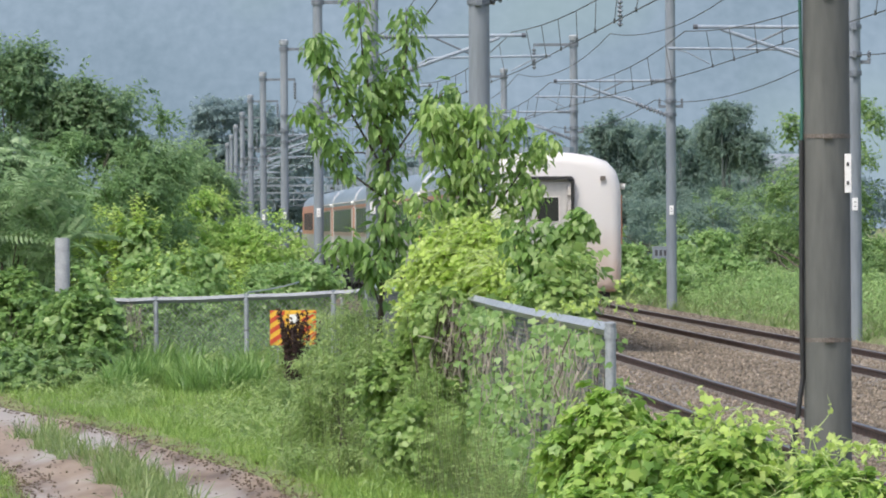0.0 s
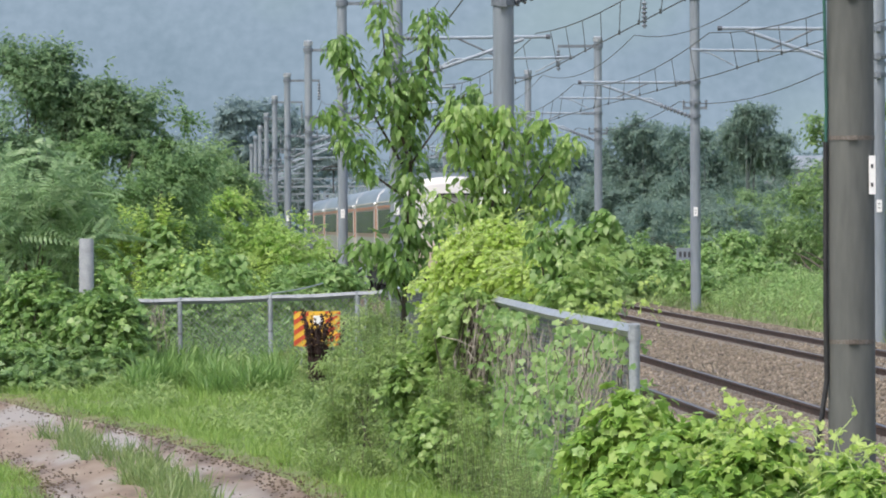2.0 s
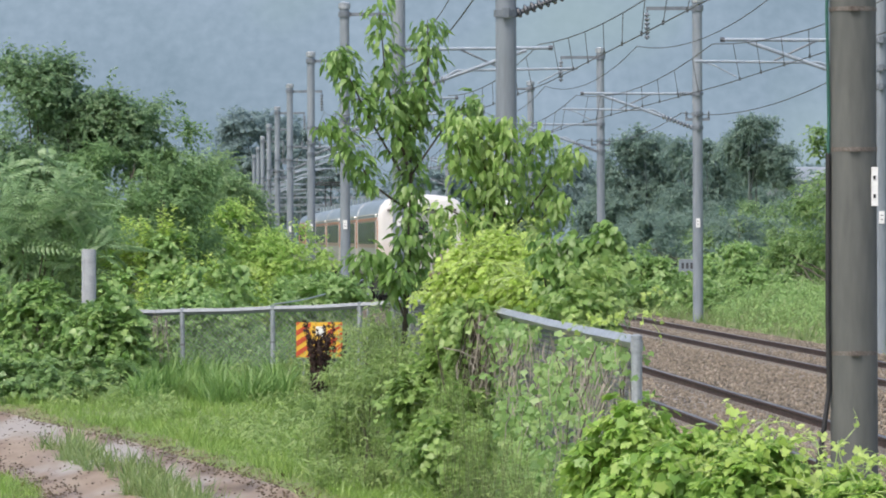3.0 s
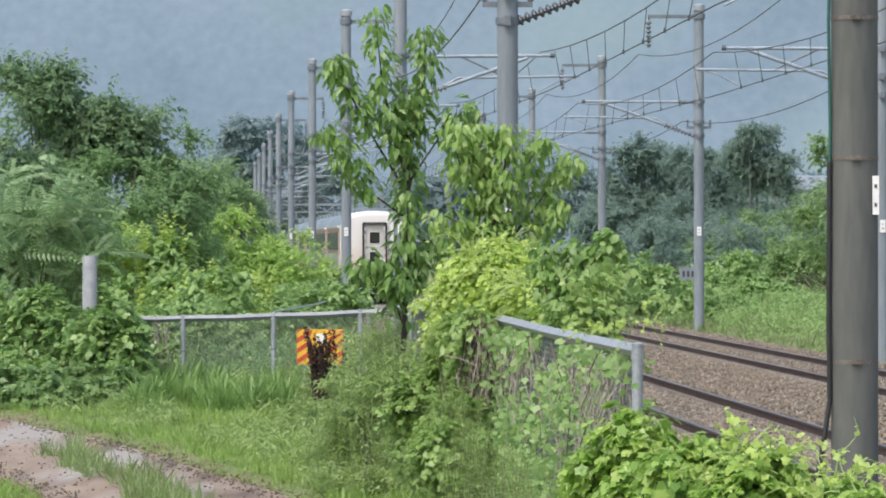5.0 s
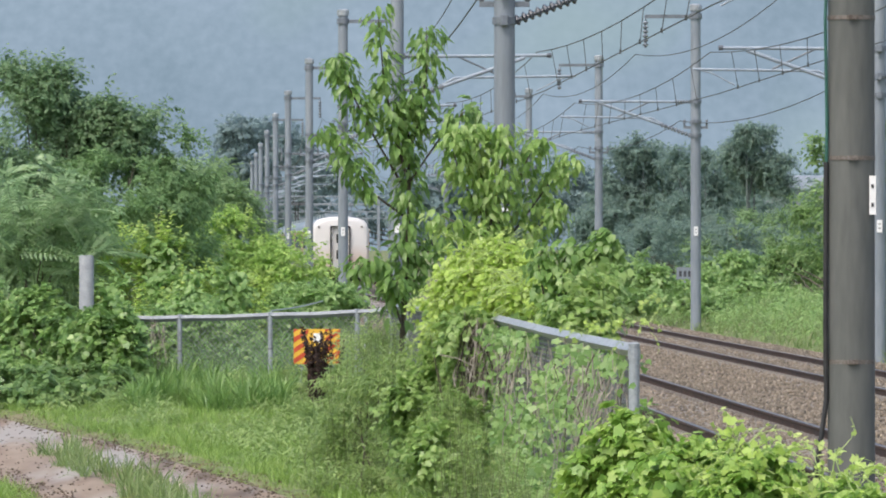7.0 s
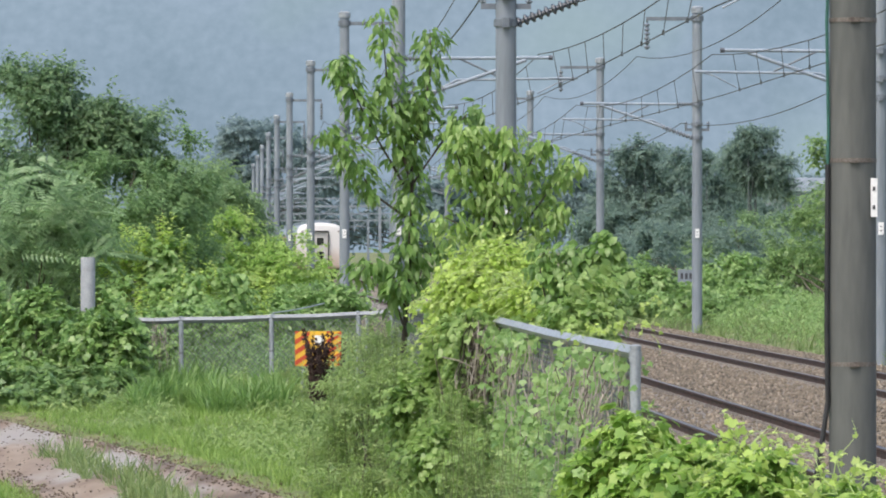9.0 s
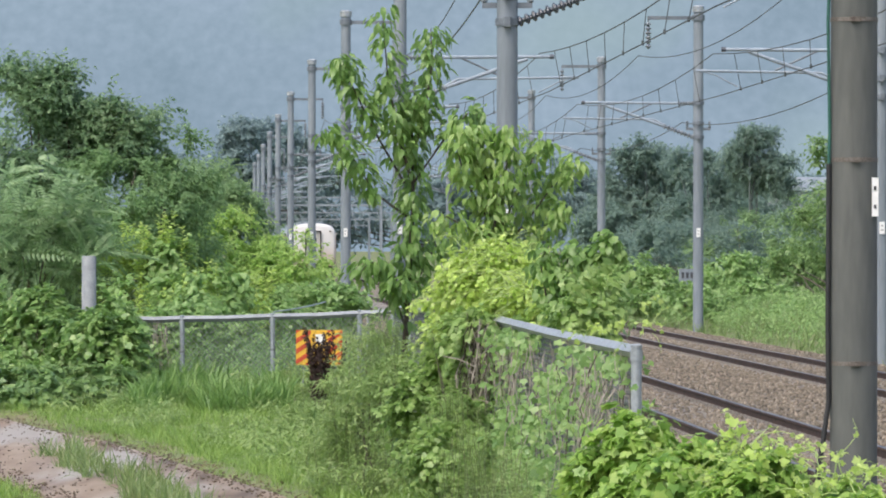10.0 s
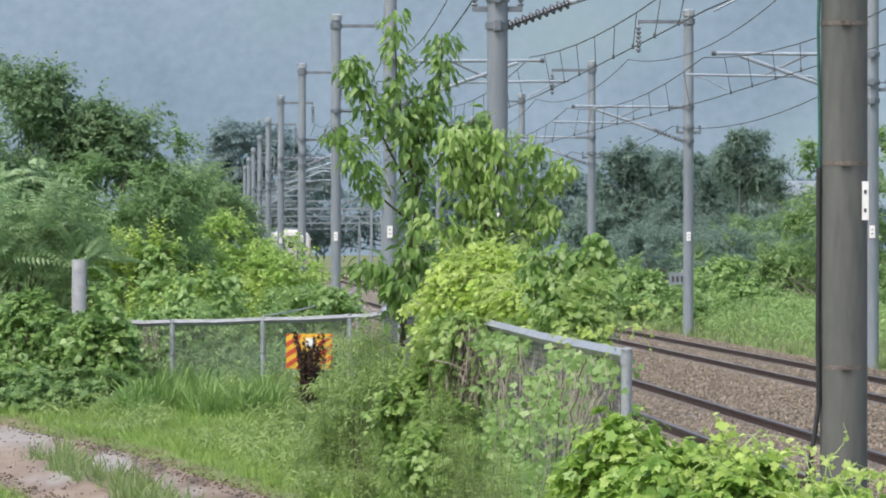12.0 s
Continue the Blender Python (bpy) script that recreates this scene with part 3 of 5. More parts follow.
def make_frond():
    v, f = [], []
    for i in range(10):
        y = 0.12 + i * 0.088
        z = -0.25 * y * y
        ln = 0.22 * (1 - abs(i - 4) * 0.08)
        for s in (-1, 1):
            k = len(v)
            v += [(0, y, z), (s * ln * 0.5, y - 0.025, z - 0.01), (s * ln, y + 0.05, z - 0.06), (s * ln * 0.5, y + 0.05, z)]
            f += [(k, k + 1, k + 2), (k, k + 2, k + 3)]
    k = len(v)
    v += [(-0.008, 0, 0), (0.008, 0, 0), (0, 1.05, -0.27), (0, 0.5, -0.065)]
    f += [(k, k + 1, k + 3), (k, k + 3, k + 2)]
    return np.array(v), np.array(f)


FROND = make_frond()
LONG = (np.array([(0, 0, 0), (0, 0.4, -0.01), (0, 0.8, -0.1), (0, 1.25, -0.34), (-0.2, 0.22, 0.07), (-0.25, 0.6, 0.02), (0.2, 0.22, 0.07), (0.25, 0.6, 0.02)]), BROAD[1])
BLADE = (np.array([(-0.024, 0, 0), (0.024, 0, 0), (-0.021, 0.55, 0.06), (0.021, 0.55, 0.06), (0, 1.0, 0.34)]), np.array([(0, 1, 3), (0, 3, 2), (2, 3, 4)]))


LOBE = (np.array([(0, 0.34, 0.0), (0, 0, 0.0), (0.36, -0.1, 0.03), (0.6, 0.42, -0.05), (0.3, 0.55, 0.05), (0, 1.0, -0.14), (-0.3, 0.55, 0.05), (-0.6, 0.42, -0.05), (-0.36, -0.1, 0.03)]),
        np.array([(0, i + 1, (i + 1) % 8 + 1) for i in range(8)]))
NARROW = (np.array([(0, 0, 0), (0.13, 0.4, 0.04), (0, 1.15, -0.2), (-0.13, 0.4, 0.04), (0, 0.5, -0.02)]), np.array([(0, 1, 4), (4, 1, 2), (0, 4, 3), (4, 2, 3)]))


def unit(a):
    return a / np.maximum(np.linalg.norm(a, axis=-1, keepdims=True), 1e-9)


def set_leaves(name, at, facing, tip, size, shape, material, parent=None, label="", category="", kind=""):
    """Leaves of one shape: the blade faces `facing` and its tip points along `tip`."""
    n = unit(facing)
    t = unit(tip - n * (tip * n).sum(1, keepdims=True))
    x = np.cross(t, n)
    q = shape[0]
    v = at[:, None] + size[:, None, None] * (q[None, :, :1] * x[:, None] + q[None, :, 1:2] * t[:, None] + q[None, :, 2:] * n[:, None])
    return cloud(name, v, shape[1], material, parent, label, category, kind)


def crown_points(rng, lumps, sprays, each, reach, base_z, inner, upright, droop, up, gap, face_out):
    """Sprays spring from uneven lumps, leaving gaps; leaves stand in two ranks along each and one at its end."""
    lumps = np.array(lumps, float)
    vol = (lumps[:, 3] * lumps[:, 5] + lumps[:, 4] * lumps[:, 5] + lumps[:, 3] * lumps[:, 4])
    many = sprays * 2
    pick = rng.choice(len(lumps), many, p=vol / vol.sum())
    d = unit(rng.normal(size=(many, 3)))
    c = lumps[pick]
    rad = inner + (1 - inner) * rng.random(many) ** 0.45
    p = c[:, :3] + d * c[:, 3:] * rad[:, None]
    f = 0.55 / reach
    holes = np.array([noise.noise(Vector(a * f)) for a in p])
    ok = np.nonzero(holes > gap)[0][:sprays]
    p, d, c = p[ok], d[ok], c[ok]
    n = len(p)
    out = unit(d / c[:, 3:])
    z = np.array([0, 0, 1.0])
    axis = unit(out + rng.normal(size=(n, 3)) * 0.45 + z * up)
    side = unit(np.cross(axis, z) + rng.normal(size=(n, 3)) * 0.3)
    flat = np.cross(side, axis)
    flat = unit(flat * np.where(flat[:, 2:] < 0, -1, 1) * 0.6 + out * face_out + z * 0.3)
    ln = reach * rng.uniform(0.55, 1.3, n)
    s = (np.arange(each) + 0.6) / each
    along = s[None, :, None] * ln[:, None, None]
    at = p[:, None] + axis[:, None] * along - z * droop * s[None, :, None] * along + rng.normal(size=(n, each, 3)) * reach * 0.05
    sign = np.where(np.arange(each) % 2, 1.0, -1.0) * np.minimum(1.0, 1.6 * (1.0 - s))
    tip = axis[:, None] * 0.6 + side[:, None] * sign[None, :, None] - z * (0.2 + droop * 0.8) + rng.normal(size=(n, each, 3)) * 0.28
    facing = flat[:, None] + rng.normal(size=(n, each, 3)) * 0.32
    if upright:
        tip = out[:, None] * 0.7 + rng.normal(size=(n, each, 3)) * 0.4 + z * 0.8
        facing = out[:, None] * 0.6 + rng.normal(size=(n, each, 3)) * 0.25 + z * 0.6
    at, facing, tip = (a.reshape(-1, 3) for a in (at, facing, tip))
    if base_z is not None:
        keep = at[:, 2] > base_z + 0.02
        at, facing, tip = at[keep], facing[keep], tip[keep]
    return at, unit(facing), unit(tip)


SEEDS = iter(range(100, 999))


def plant(name, label, category, lumps, sprigs, each, leaf, size, shape, material, group="", stems=5, reach=None, stem_r=0.02, bark=None, trunk_at=None, inner=0.62, split=7, upright=False, fine=(0.26, 0.46, 0.78), droop=0.35, up=0.3, gap=-0.1, face_out=0.85):
    """A bush or tree: stems from the ground into its lumps, and a crown of single leaves."""
    rng = np.random.default_rng(next(SEEDS))
    a = np.array(lumps, float)
    if split:
        sub = []
        for c in a:
            sub.append(c * [1, 1, 1, 0.8, 0.8, 0.8])
            for d in unit(rng.normal(size=(split, 3))):
                k = rng.uniform(fine[0], fine[1])
                sub.append([*(c[:3] + d * c[3:] * fine[2]), *(c[3:] * k)])
        a = np.array(sub)
    bx, by = trunk_at or (float(a[:, 0].mean()), float(a[:, 1].mean()))
    bz = ground_z(bx, by) - 0.03
    base = thing(name, (bx, by, bz), label, category, group)
    a[:, :3] -= (bx, by, bz)
    at, facing, tip = crown_points(rng, a, sprigs, each, reach or leaf * 2.2, 0.0, inner, upright, droop, up, gap, face_out)
    set_leaves("crown", at, facing, tip, leaf * rng.uniform(0.6, 1.25, len(at)), shape, material, base)
    g = Geo()
    for i in range(stems):
        c = a[i % len(a)]
        end = Vector(c[:3]) + Vector(rng.uniform(-0.5, 0.5, 3) * c[3:])
        foot = Vector((rng.normal() * 0.06 * stems ** 0.5 * size, rng.normal() * 0.06 * size, 0))
        mid = foot.lerp(end, 0.5) + Vector(rng.normal(size=3) * 0.08 * size)
        mid.z = max(mid.z, 0.1)
        g.tube([foot, foot.lerp(mid, 0.5), mid, mid.lerp(end, 0.5), end], [stem_r * size * k for k in (1.25, 1, 0.8, 0.55, 0.25)], 6)
        for _ in range(4):
            t = rng.uniform(0.35, 0.95)
            s = mid.lerp(end, t)
            e = s + Vector(rng.normal(size=3) * 0.4 * c[3:]) + Vector((0, 0, 0.1 * c[5]))
            g.tube([s, s.lerp(e, 0.5) + Vector((0, 0, 0.03 * size)), e], [stem_r * size * k for k in (0.45, 0.3, 0.12)], 5)
    part("trunk" if category == "tree" else "stem", g, bark or BARK, base)
    return base


def weed_stand(name, label, lumps, count, leaf, material, shape=None, bare=0.15):
    """Upright stalks under the lumps' tops, leaves in turn round each stalk and closer at its top."""
    rng = np.random.default_rng(next(SEEDS))
    a = np.array(lumps, float)
    bx, by = float(a[:, 0].mean()), float(a[:, 1].mean())
    bz = ground_z(bx, by)
    base = thing(name, (bx, by, bz), label, "weeds", "standing weeds")
    g, at, facing, tip, size = Geo(), [], [], [], []
    for _ in range(count):
        c = a[rng.integers(len(a))]
        r, w = rng.random() ** 0.5, rng.uniform(0, 2 * math.pi)
        x, y = c[0] + c[3] * r * math.cos(w), c[1] + c[4] * r * math.sin(w)
        top = c[2] + c[5] * math.sqrt(1 - r * r) * rng.uniform(0.75, 1.12)
        foot = Vector((x - bx, y - by, ground_z(x, y) - bz - 0.02))
        end = Vector((x - bx + rng.normal() * 0.09, y - by + rng.normal() * 0.09, max(top - bz, foot.z + 0.2)))
        mid = foot.lerp(end, 0.5) + Vector((rng.normal() * 0.03, rng.normal() * 0.03, 0))
        g.tube([foot, mid, end], [0.0045, 0.0035, 0.0015], 4, False)
        tall = end.z - foot.z
        n = max(8, int(tall * (1 - bare) / (leaf * 0.26)))
        turn = rng.uniform(0, 6.28)
        for i in range(n):
            s = bare + (1 - bare) * (i / (n - 1)) ** 0.8
            p = foot.lerp(mid, s * 2) if s < 0.5 else mid.lerp(end, s * 2 - 1)
            turn += 2.4 + rng.normal() * 0.3
            d = np.array((math.cos(turn), math.sin(turn), 0.0))
            rise = 0.1 + 0.7 * s
            at.append(tuple(p))
            tip.append(d + [0, 0, rise - 0.35])
            facing.append([0, 0, 1.0] - d * rise * 0.6 + rng.normal(size=3) * 0.2)
            size.append(leaf * (1.15 - 0.55 * s) * rng.uniform(0.7, 1.25))
    part("stalk", g, STALK, base)
    set_leaves("leaves", np.array(at), unit(np.array(facing)), unit(np.array(tip)), np.array(size), shape or NARROW, material, base)
    return base


# the young broad-leaved trees behind the fence
def sapling(label, at, limbs, leaf, per_m, seed, shape, material):
    """limbs: chains of points from the trunk; leaves hang all along them."""
    rng = np.random.default_rng(seed)
    t = thing("sapling", at, label, "tree", "young trees by the fence")
    o = Vector(at)
    g, pts, dirs = Geo(), [], []
    for r0, start, chain in limbs:
        ps = [Vector(p) - o for p in chain]
        fine = []
        for a, b in zip(ps, ps[1:]):
            fine += [a.lerp(b, i / 4) for i in range(4)]
        fine.append(ps[-1])
        g.tube(fine, [r0 * (1 - 0.8 * i / (len(fine) - 1)) for i in range(len(fine))], 8)
        total = sum((b - a).length for a, b in zip(ps, ps[1:]))
        for _ in range(int(total * per_m)):
            s = start + (1 - start) * rng.random()
            i = min(int(s * (len(fine) - 1)), len(fine) - 2)
            p = fine[i].lerp(fine[i + 1], s * (len(fine) - 1) - i)
            ax = (fine[i + 1] - fine[i]).normalized()
            pts.append(p)
            dirs.append(ax)
    p, ax = np.array([tuple(q) for q in pts]), np.array([tuple(q) for q in dirs])
    n = len(p)
    side = rng.normal(size=(n, 3))
    side[:, 2] *= 0.3
    side = unit(side - ax * (side * ax).sum(1, keepdims=True))
    stalk = rng.uniform(0.03, 0.17, (n, 1))
    q = p + side * stalk + ax * 0.02
    tip = unit(side * 0.75 + [0, 0, -0.75] + rng.normal(size=(n, 3)) * 0.22)
    facing = unit(side * 0.65 + [0, 0, 0.6] + rng.normal(size=(n, 3)) * 0.3)
    set_leaves("crown", q, facing, tip, leaf * rng.uniform(0.55, 1.2, n), shape, material, t)
    part("trunk", g, BARK, t, smooth=True)
    return t


sap_a = sapling("young broad-leaved tree with drooping green leaves", (-0.41, 57, -0.094), [
    (0.035, 0.35, [(-0.41, 57, -0.094), (-0.45, 57, 1.16), (-0.41, 57, 2.072), (-0.388, 57, 2.756), (-0.411, 57.1, 3.385), (-0.393, 57, 3.839)]),
    (0.018, 0.15, [(-0.399, 57, 2.927), (-0.535, 56.9, 3.381), (-0.66, 56.9, 3.95), (-0.733, 56.8, 4.686)]),
    (0.018, 0.2, [(-0.399, 57, 3.212), (-0.28, 57.1, 3.67), (-0.223, 57.2, 4.13), (-0.24, 57.2, 4.502)]),
    (0.014, 0.3, [(-0.479, 57, 2.927), (-0.818, 56.8, 3.493), (-1.043, 56.7, 3.944), (-1.168, 56.7, 4.171)]),
    (0.014, 0.3, [(-0.445, 57, 2.585), (-0.761, 56.8, 2.811), (-0.987, 56.7, 3.151), (-1.279, 56.6, 3.46)]),
    (0.012, 0.3, [(-0.388, 57, 2.927), (-0.08, 57.1, 3.385), (0.149, 57.2, 3.644), (0.292, 57.2, 3.644)]),
    (0.012, 0.1, [(-0.41, 57, 1.616), (-0.591, 56.8, 2.073), (-0.816, 56.7, 2.13), (-0.917, 56.6, 1.989)]),
    (0.012, 0.1, [(-0.41, 57, 1.73), (-0.251, 57.1, 2.129), (-0.109, 57.2, 2.357), (0.034, 57.2, 2.3)]),
    (0.012, 0.1, [(-0.41, 57, 1.388), (-0.534, 56.8, 1.732), (-0.476, 56.7, 1.96), (-0.532, 56.6, 1.847)]),
], 0.112, 165, 11, LONG, LEAF_TREE)
sap_b = sapling("young broad-leaved tree with a rounded light green crown", (0.473, 55, -0.01), [
    (0.03, 0.4, [(0.473, 55, -0.01), (0.462, 55, 1.42), (0.418, 55, 2.245), (0.363, 55, 2.905), (0.281, 55, 3.455)]),
    (0.016, 0.1, [(0.418, 55, 2.245), (0.639, 55.1, 2.741), (0.804, 55.1, 3.127), (0.916, 55.2, 3.349)]),
    (0.016, 0.1, [(0.429, 55, 2.135), (0.751, 55.2, 2.521), (1.029, 55.3, 2.908), (1.277, 55.3, 3.157)]),
    (0.014, 0.1, [(0.418, 55, 2.355), (0.527, 54.9, 2.904), (0.582, 54.9, 3.233), (0.554, 54.9, 3.453)]),
    (0.014, 0.2, [(0.407, 55, 2.52), (0.17, 54.9, 2.904), (0.088, 54.8, 3.177), (0.132, 54.8, 3.478)]),
    (0.014, 0.1, [(0.429, 55, 2.08), (0.694, 55.1, 2.3), (0.972, 55.2, 2.521), (1.165, 55.2, 2.686)]),
    (0.012, 0.1, [(0.418, 55, 2.3), (0.198, 54.9, 2.465), (-0.022, 54.8, 2.574), (-0.159, 54.8, 2.519)]),
], 0.105, 200, 12, LONG, LEAF_YOUNG)
sap_c = sapling("low leafy side shoot with dark green leaves", (1.005, 50, 0.2), [
    (0.02, 0.4, [(1.005, 50, 0.2), (1.03, 50, 1.25), (1.13, 50, 1.9), (1.38, 50, 2.25), (1.505, 50, 2.325)]),
    (0.012, 0.1, [(1.03, 50, 1.5), (1.005, 50, 1.9), (1.08, 50, 2.2), (1.18, 50, 2.3)]),
    (0.012, 0.1, [(1.03, 50, 1.5), (0.88, 50, 1.85), (0.83, 50, 2.15), (0.905, 50, 2.3)]),
    (0.012, 0.1, [(1.03, 50, 1.5), (1.28, 50, 1.7), (1.38, 50, 1.85), (1.53, 50, 2)]),
], 0.085, 200, 13, BROAD, LEAF_TREE)

# vines over the fence
plant("vine_mound", "bright yellow-green vines heaped over the fence top", "vine",
      [(0.55, 53.4, 1.80, 0.50, 0.42, 0.29), (0.18, 53.8, 1.62, 0.32, 0.32, 0.30), (0.93, 52.6, 1.72, 0.36, 0.32, 0.26), (0.40, 53.4, 2.02, 0.26, 0.24, 0.22), (0.68, 53.2, 1.93, 0.27, 0.24, 0.2), (1.1, 50.5, 1.68, 0.2, 0.18, 0.17)],
      3400, 9, 0.053, 0.5, LOBE, LEAF_VINE, stems=8, reach=0.24, up=0.35, gap=-0.25, face_out=1.15)
plant("hop_thicket", "bright green lobed hop leaves heaped beside the fence corner", "vine",
      [(0.97, 29, 1.13, 0.15, 0.25, 0.31), (0.79, 29, 1.0, 0.13, 0.2, 0.27), (1.2, 28.5, 1.05, 0.22, 0.25, 0.27), (1.55, 28, 0.98, 0.28, 0.28, 0.25), (2.0, 27, 0.92, 0.3, 0.28, 0.22), (1.3, 27.5, 0.72, 0.6, 0.4, 0.33), (1.9, 26.5, 0.65, 0.5, 0.4, 0.3), (0.85, 28.5, 0.72, 0.2, 0.3, 0.35)],
      3600, 7, 0.056, 0.5, LOBED, LEAF_HOP, stems=8, reach=0.15, up=0.3, gap=-0.3, face_out=1.3, droop=0.6)
plant("bramble", "tangled green weeds growing along the fence under the vines", "weeds",
      [(0.058, 53, 1.24, 0.27, 0.33, 0.40), (0.215, 52.5, 1.46, 0.2, 0.21, 0.22), (-0.127, 53, 0.657, 0.40, 0.43, 0.45), (0.26, 52.2, 0.5, 0.3, 0.33, 0.4), (0.05, 51, 0.362, 0.38, 0.34, 0.30)],
      1900, 9, 0.055, 0.5, LOBE, LEAF_TANGLE, stems=12, reach=0.22, gap=-0.08, face_out=1.1)
plant("leafy_shrub", "green leafy shrub behind the wire fence", "bush",
      [(0.906, 51.5, 1.527, 0.40, 0.36, 0.30), (1.145, 48.5, 1.68, 0.23, 0.23, 0.25), (0.626, 54, 1.328, 0.42, 0.42, 0.42), (1.3, 49, 1.95, 0.12, 0.12, 0.2)],
      1000, 8, 0.075, 0.5, LOBE, LEAF_TANGLE, stems=6, reach=0.26, gap=-0.05)
plant("weed_clump", "clump of leafy weeds in the grass by the fence", "weeds",
      [(-2.2, 80, 0.3, 0.42, 0.34, 0.30), (-2.7, 81, 0.275, 0.38, 0.32, 0.24), (-1.246, 76, 0.42, 0.34, 0.36, 0.36)], 420, 8, 0.09, 0.4, NARROW, LEAF_WEED, "weed clumps", stems=6, split=4, reach=0.24, up=0.9)
plant("weed_clump", "clump of low weeds at the road's edge", "weeds",
      [(-1.1, 62, 0.1, 0.36, 0.34, 0.22), (-0.85, 58, 0.0, 0.34, 0.3, 0.2), (-1.9, 70, 0.15, 0.36, 0.3, 0.2)], 420, 8, 0.075, 0.4, NARROW, LEAF_WEED, "weed clumps", stems=6, split=4, reach=0.2, up=0.8)
plant("weed_clump", "dark leafy weeds under the creeper at the roadside", "weeds",
      [(-5.6, 80.3, 0.2, 0.8, 0.5, 0.4), (-4.5, 80.3, 0.15, 0.5, 0.4, 0.26), (-6.6, 80.5, 0.2, 0.7, 0.5, 0.4), (-5.5, 78.3, 0.12, 0.7, 0.5, 0.26), (-4.8, 79.0, 0.12, 0.5, 0.4, 0.22)], 1000, 8, 0.1, 0.4, LOBE, LEAF_MID, "weed clumps", stems=6, split=4, reach=0.22, up=0.5)
STAND = [(-0.764, 57, 0.875, 0.39, 0.456, 0.513), (-0.358, 56, 0.732, 0.48, 0.56, 0.616), (-0.935, 57, 0.305, 0.50, 0.427, 0.342), (-0.70, 60, 1.25, 0.26, 0.3, 0.3), (-0.238, 54, 0.086, 0.62, 0.513, 0.378), (-0.85, 54, -0.022, 0.42, 0.351, 0.2), (0.033, 55, 1.15, 0.30, 0.357, 0.385)]
plant("weed_patch", "tangled leafy weeds beside the fence", "weeds", STAND, 1300, 8, 0.07, 0.5, NARROW, LEAF_WEED, stems=14, reach=0.25, up=0.7, gap=0.08)
weed_stand("tall_weeds", "tall slender weeds with narrow leaves beside the fence", STAND, 260, 0.095, LEAF_WEED)
weed_stand("tall_weeds", "tall leafy weeds and seeding grass before the wire fence", [(0.25, 50, 0.3, 0.28, 0.9, 0.55), (0.42, 46, 0.2, 0.26, 1.2, 0.5), (0.62, 42, 0.15, 0.22, 1.0, 0.5), (0.1, 51.5, 0.5, 0.25, 0.6, 0.6)], 170, 0.085, LEAF_WEED)

plant("fence_weeds", "thick green weeds standing behind the wire fence", "weeds",
      [(1.3, 42, 0.55, 0.22, 2.2, 0.6), (1.1, 46.5, 0.6, 0.22, 2.2, 0.65), (0.8, 51, 0.65, 0.25, 2.0, 0.65), (1.42, 39.5, 0.4, 0.16, 1.4, 0.5)],
      1300, 9, 0.08, 0.5, NARROW, LEAF_CREEPER, stems=14, reach=0.26, up=0.8, gap=-0.1)

# bushes behind the cross fence
plant("vine_covered_bush", "dark green creeper covering the end of the fence", "vine",
      [(-5.83, 84, 0.58, 1.08, 0.95, 0.82), (-4.942, 82.5, 0.68, 0.46, 0.68, 0.86), (-6.494, 85, 0.86, 0.8, 0.88, 0.93), (-5.294, 83.5, 0.95, 0.58, 0.55, 0.5), (-4.80, 82, 0.25, 0.44, 0.45, 0.45), (-6.056, 82.5, 0.114, 0.92, 0.68, 0.43), (-4.963, 81.5, 0.059, 0.48, 0.42, 0.34), (-5.05, 83, 1.25, 0.3, 0.3, 0.28)],
      3800, 9, 0.088, 0.6, LOBE, LEAF_CREEPER, stems=8, reach=0.36, droop=0.55, gap=-0.02)
plant("tree", "dark green broad tree at the edge of the thicket", "tree",
      [(-7.634, 104, 4.6, 1.1, 0.92, 0.8), (-6.5, 104, 4.5, 0.8, 0.68, 0.62), (-6.872, 103.5, 3.6, 1.0, 0.9, 0.8), (-7.766, 103, 3.0, 1.2, 1.3, 1.4), (-7.148, 103, 2.1, 1.2, 1.0, 0.9), (-5.75, 104.5, 4.15, 0.5, 0.5, 0.5), (-7.2, 104, 5.25, 0.22, 0.25, 0.42), (-8.1, 104, 5.2, 0.35, 0.3, 0.45), (-5.9, 104, 4.85, 0.42, 0.3, 0.5), (-5.5, 104, 4.8, 0.25, 0.2, 0.25), (-6.65, 104, 5.0, 0.42, 0.3, 0.36), (-6.0, 104, 4.4, 0.6, 0.5, 0.5)],
      5200, 10, 0.105, 1.4, SMALL, LEAF_DARK, stems=12, reach=0.5, split=12, fine=(0.18, 0.36, 0.9), gap=0.0, droop=0.3, inner=0.5)
plant("bush", "mid-green leafy bush below the dark tree", "bush",
      [(-5.957, 102, 3.25, 0.88, 0.82, 0.76), (-5.242, 104, 3.2, 0.76, 0.75, 0.72), (-5.696, 101, 2.35, 1.05, 0.85, 0.68), (-4.918, 106, 2.5, 0.7, 0.7, 0.7), (-6.605, 101, 2.6, 0.58, 0.58, 0.58), (-4.75, 104, 4.05, 0.16, 0.16, 0.38), (-4.4, 104, 3.9, 0.14, 0.14, 0.25)],
      3000, 9, 0.1, 1.1, SMALL, LEAF_SOFT2, stems=8, reach=0.38, split=12, fine=(0.18, 0.36, 0.92), gap=0.05)
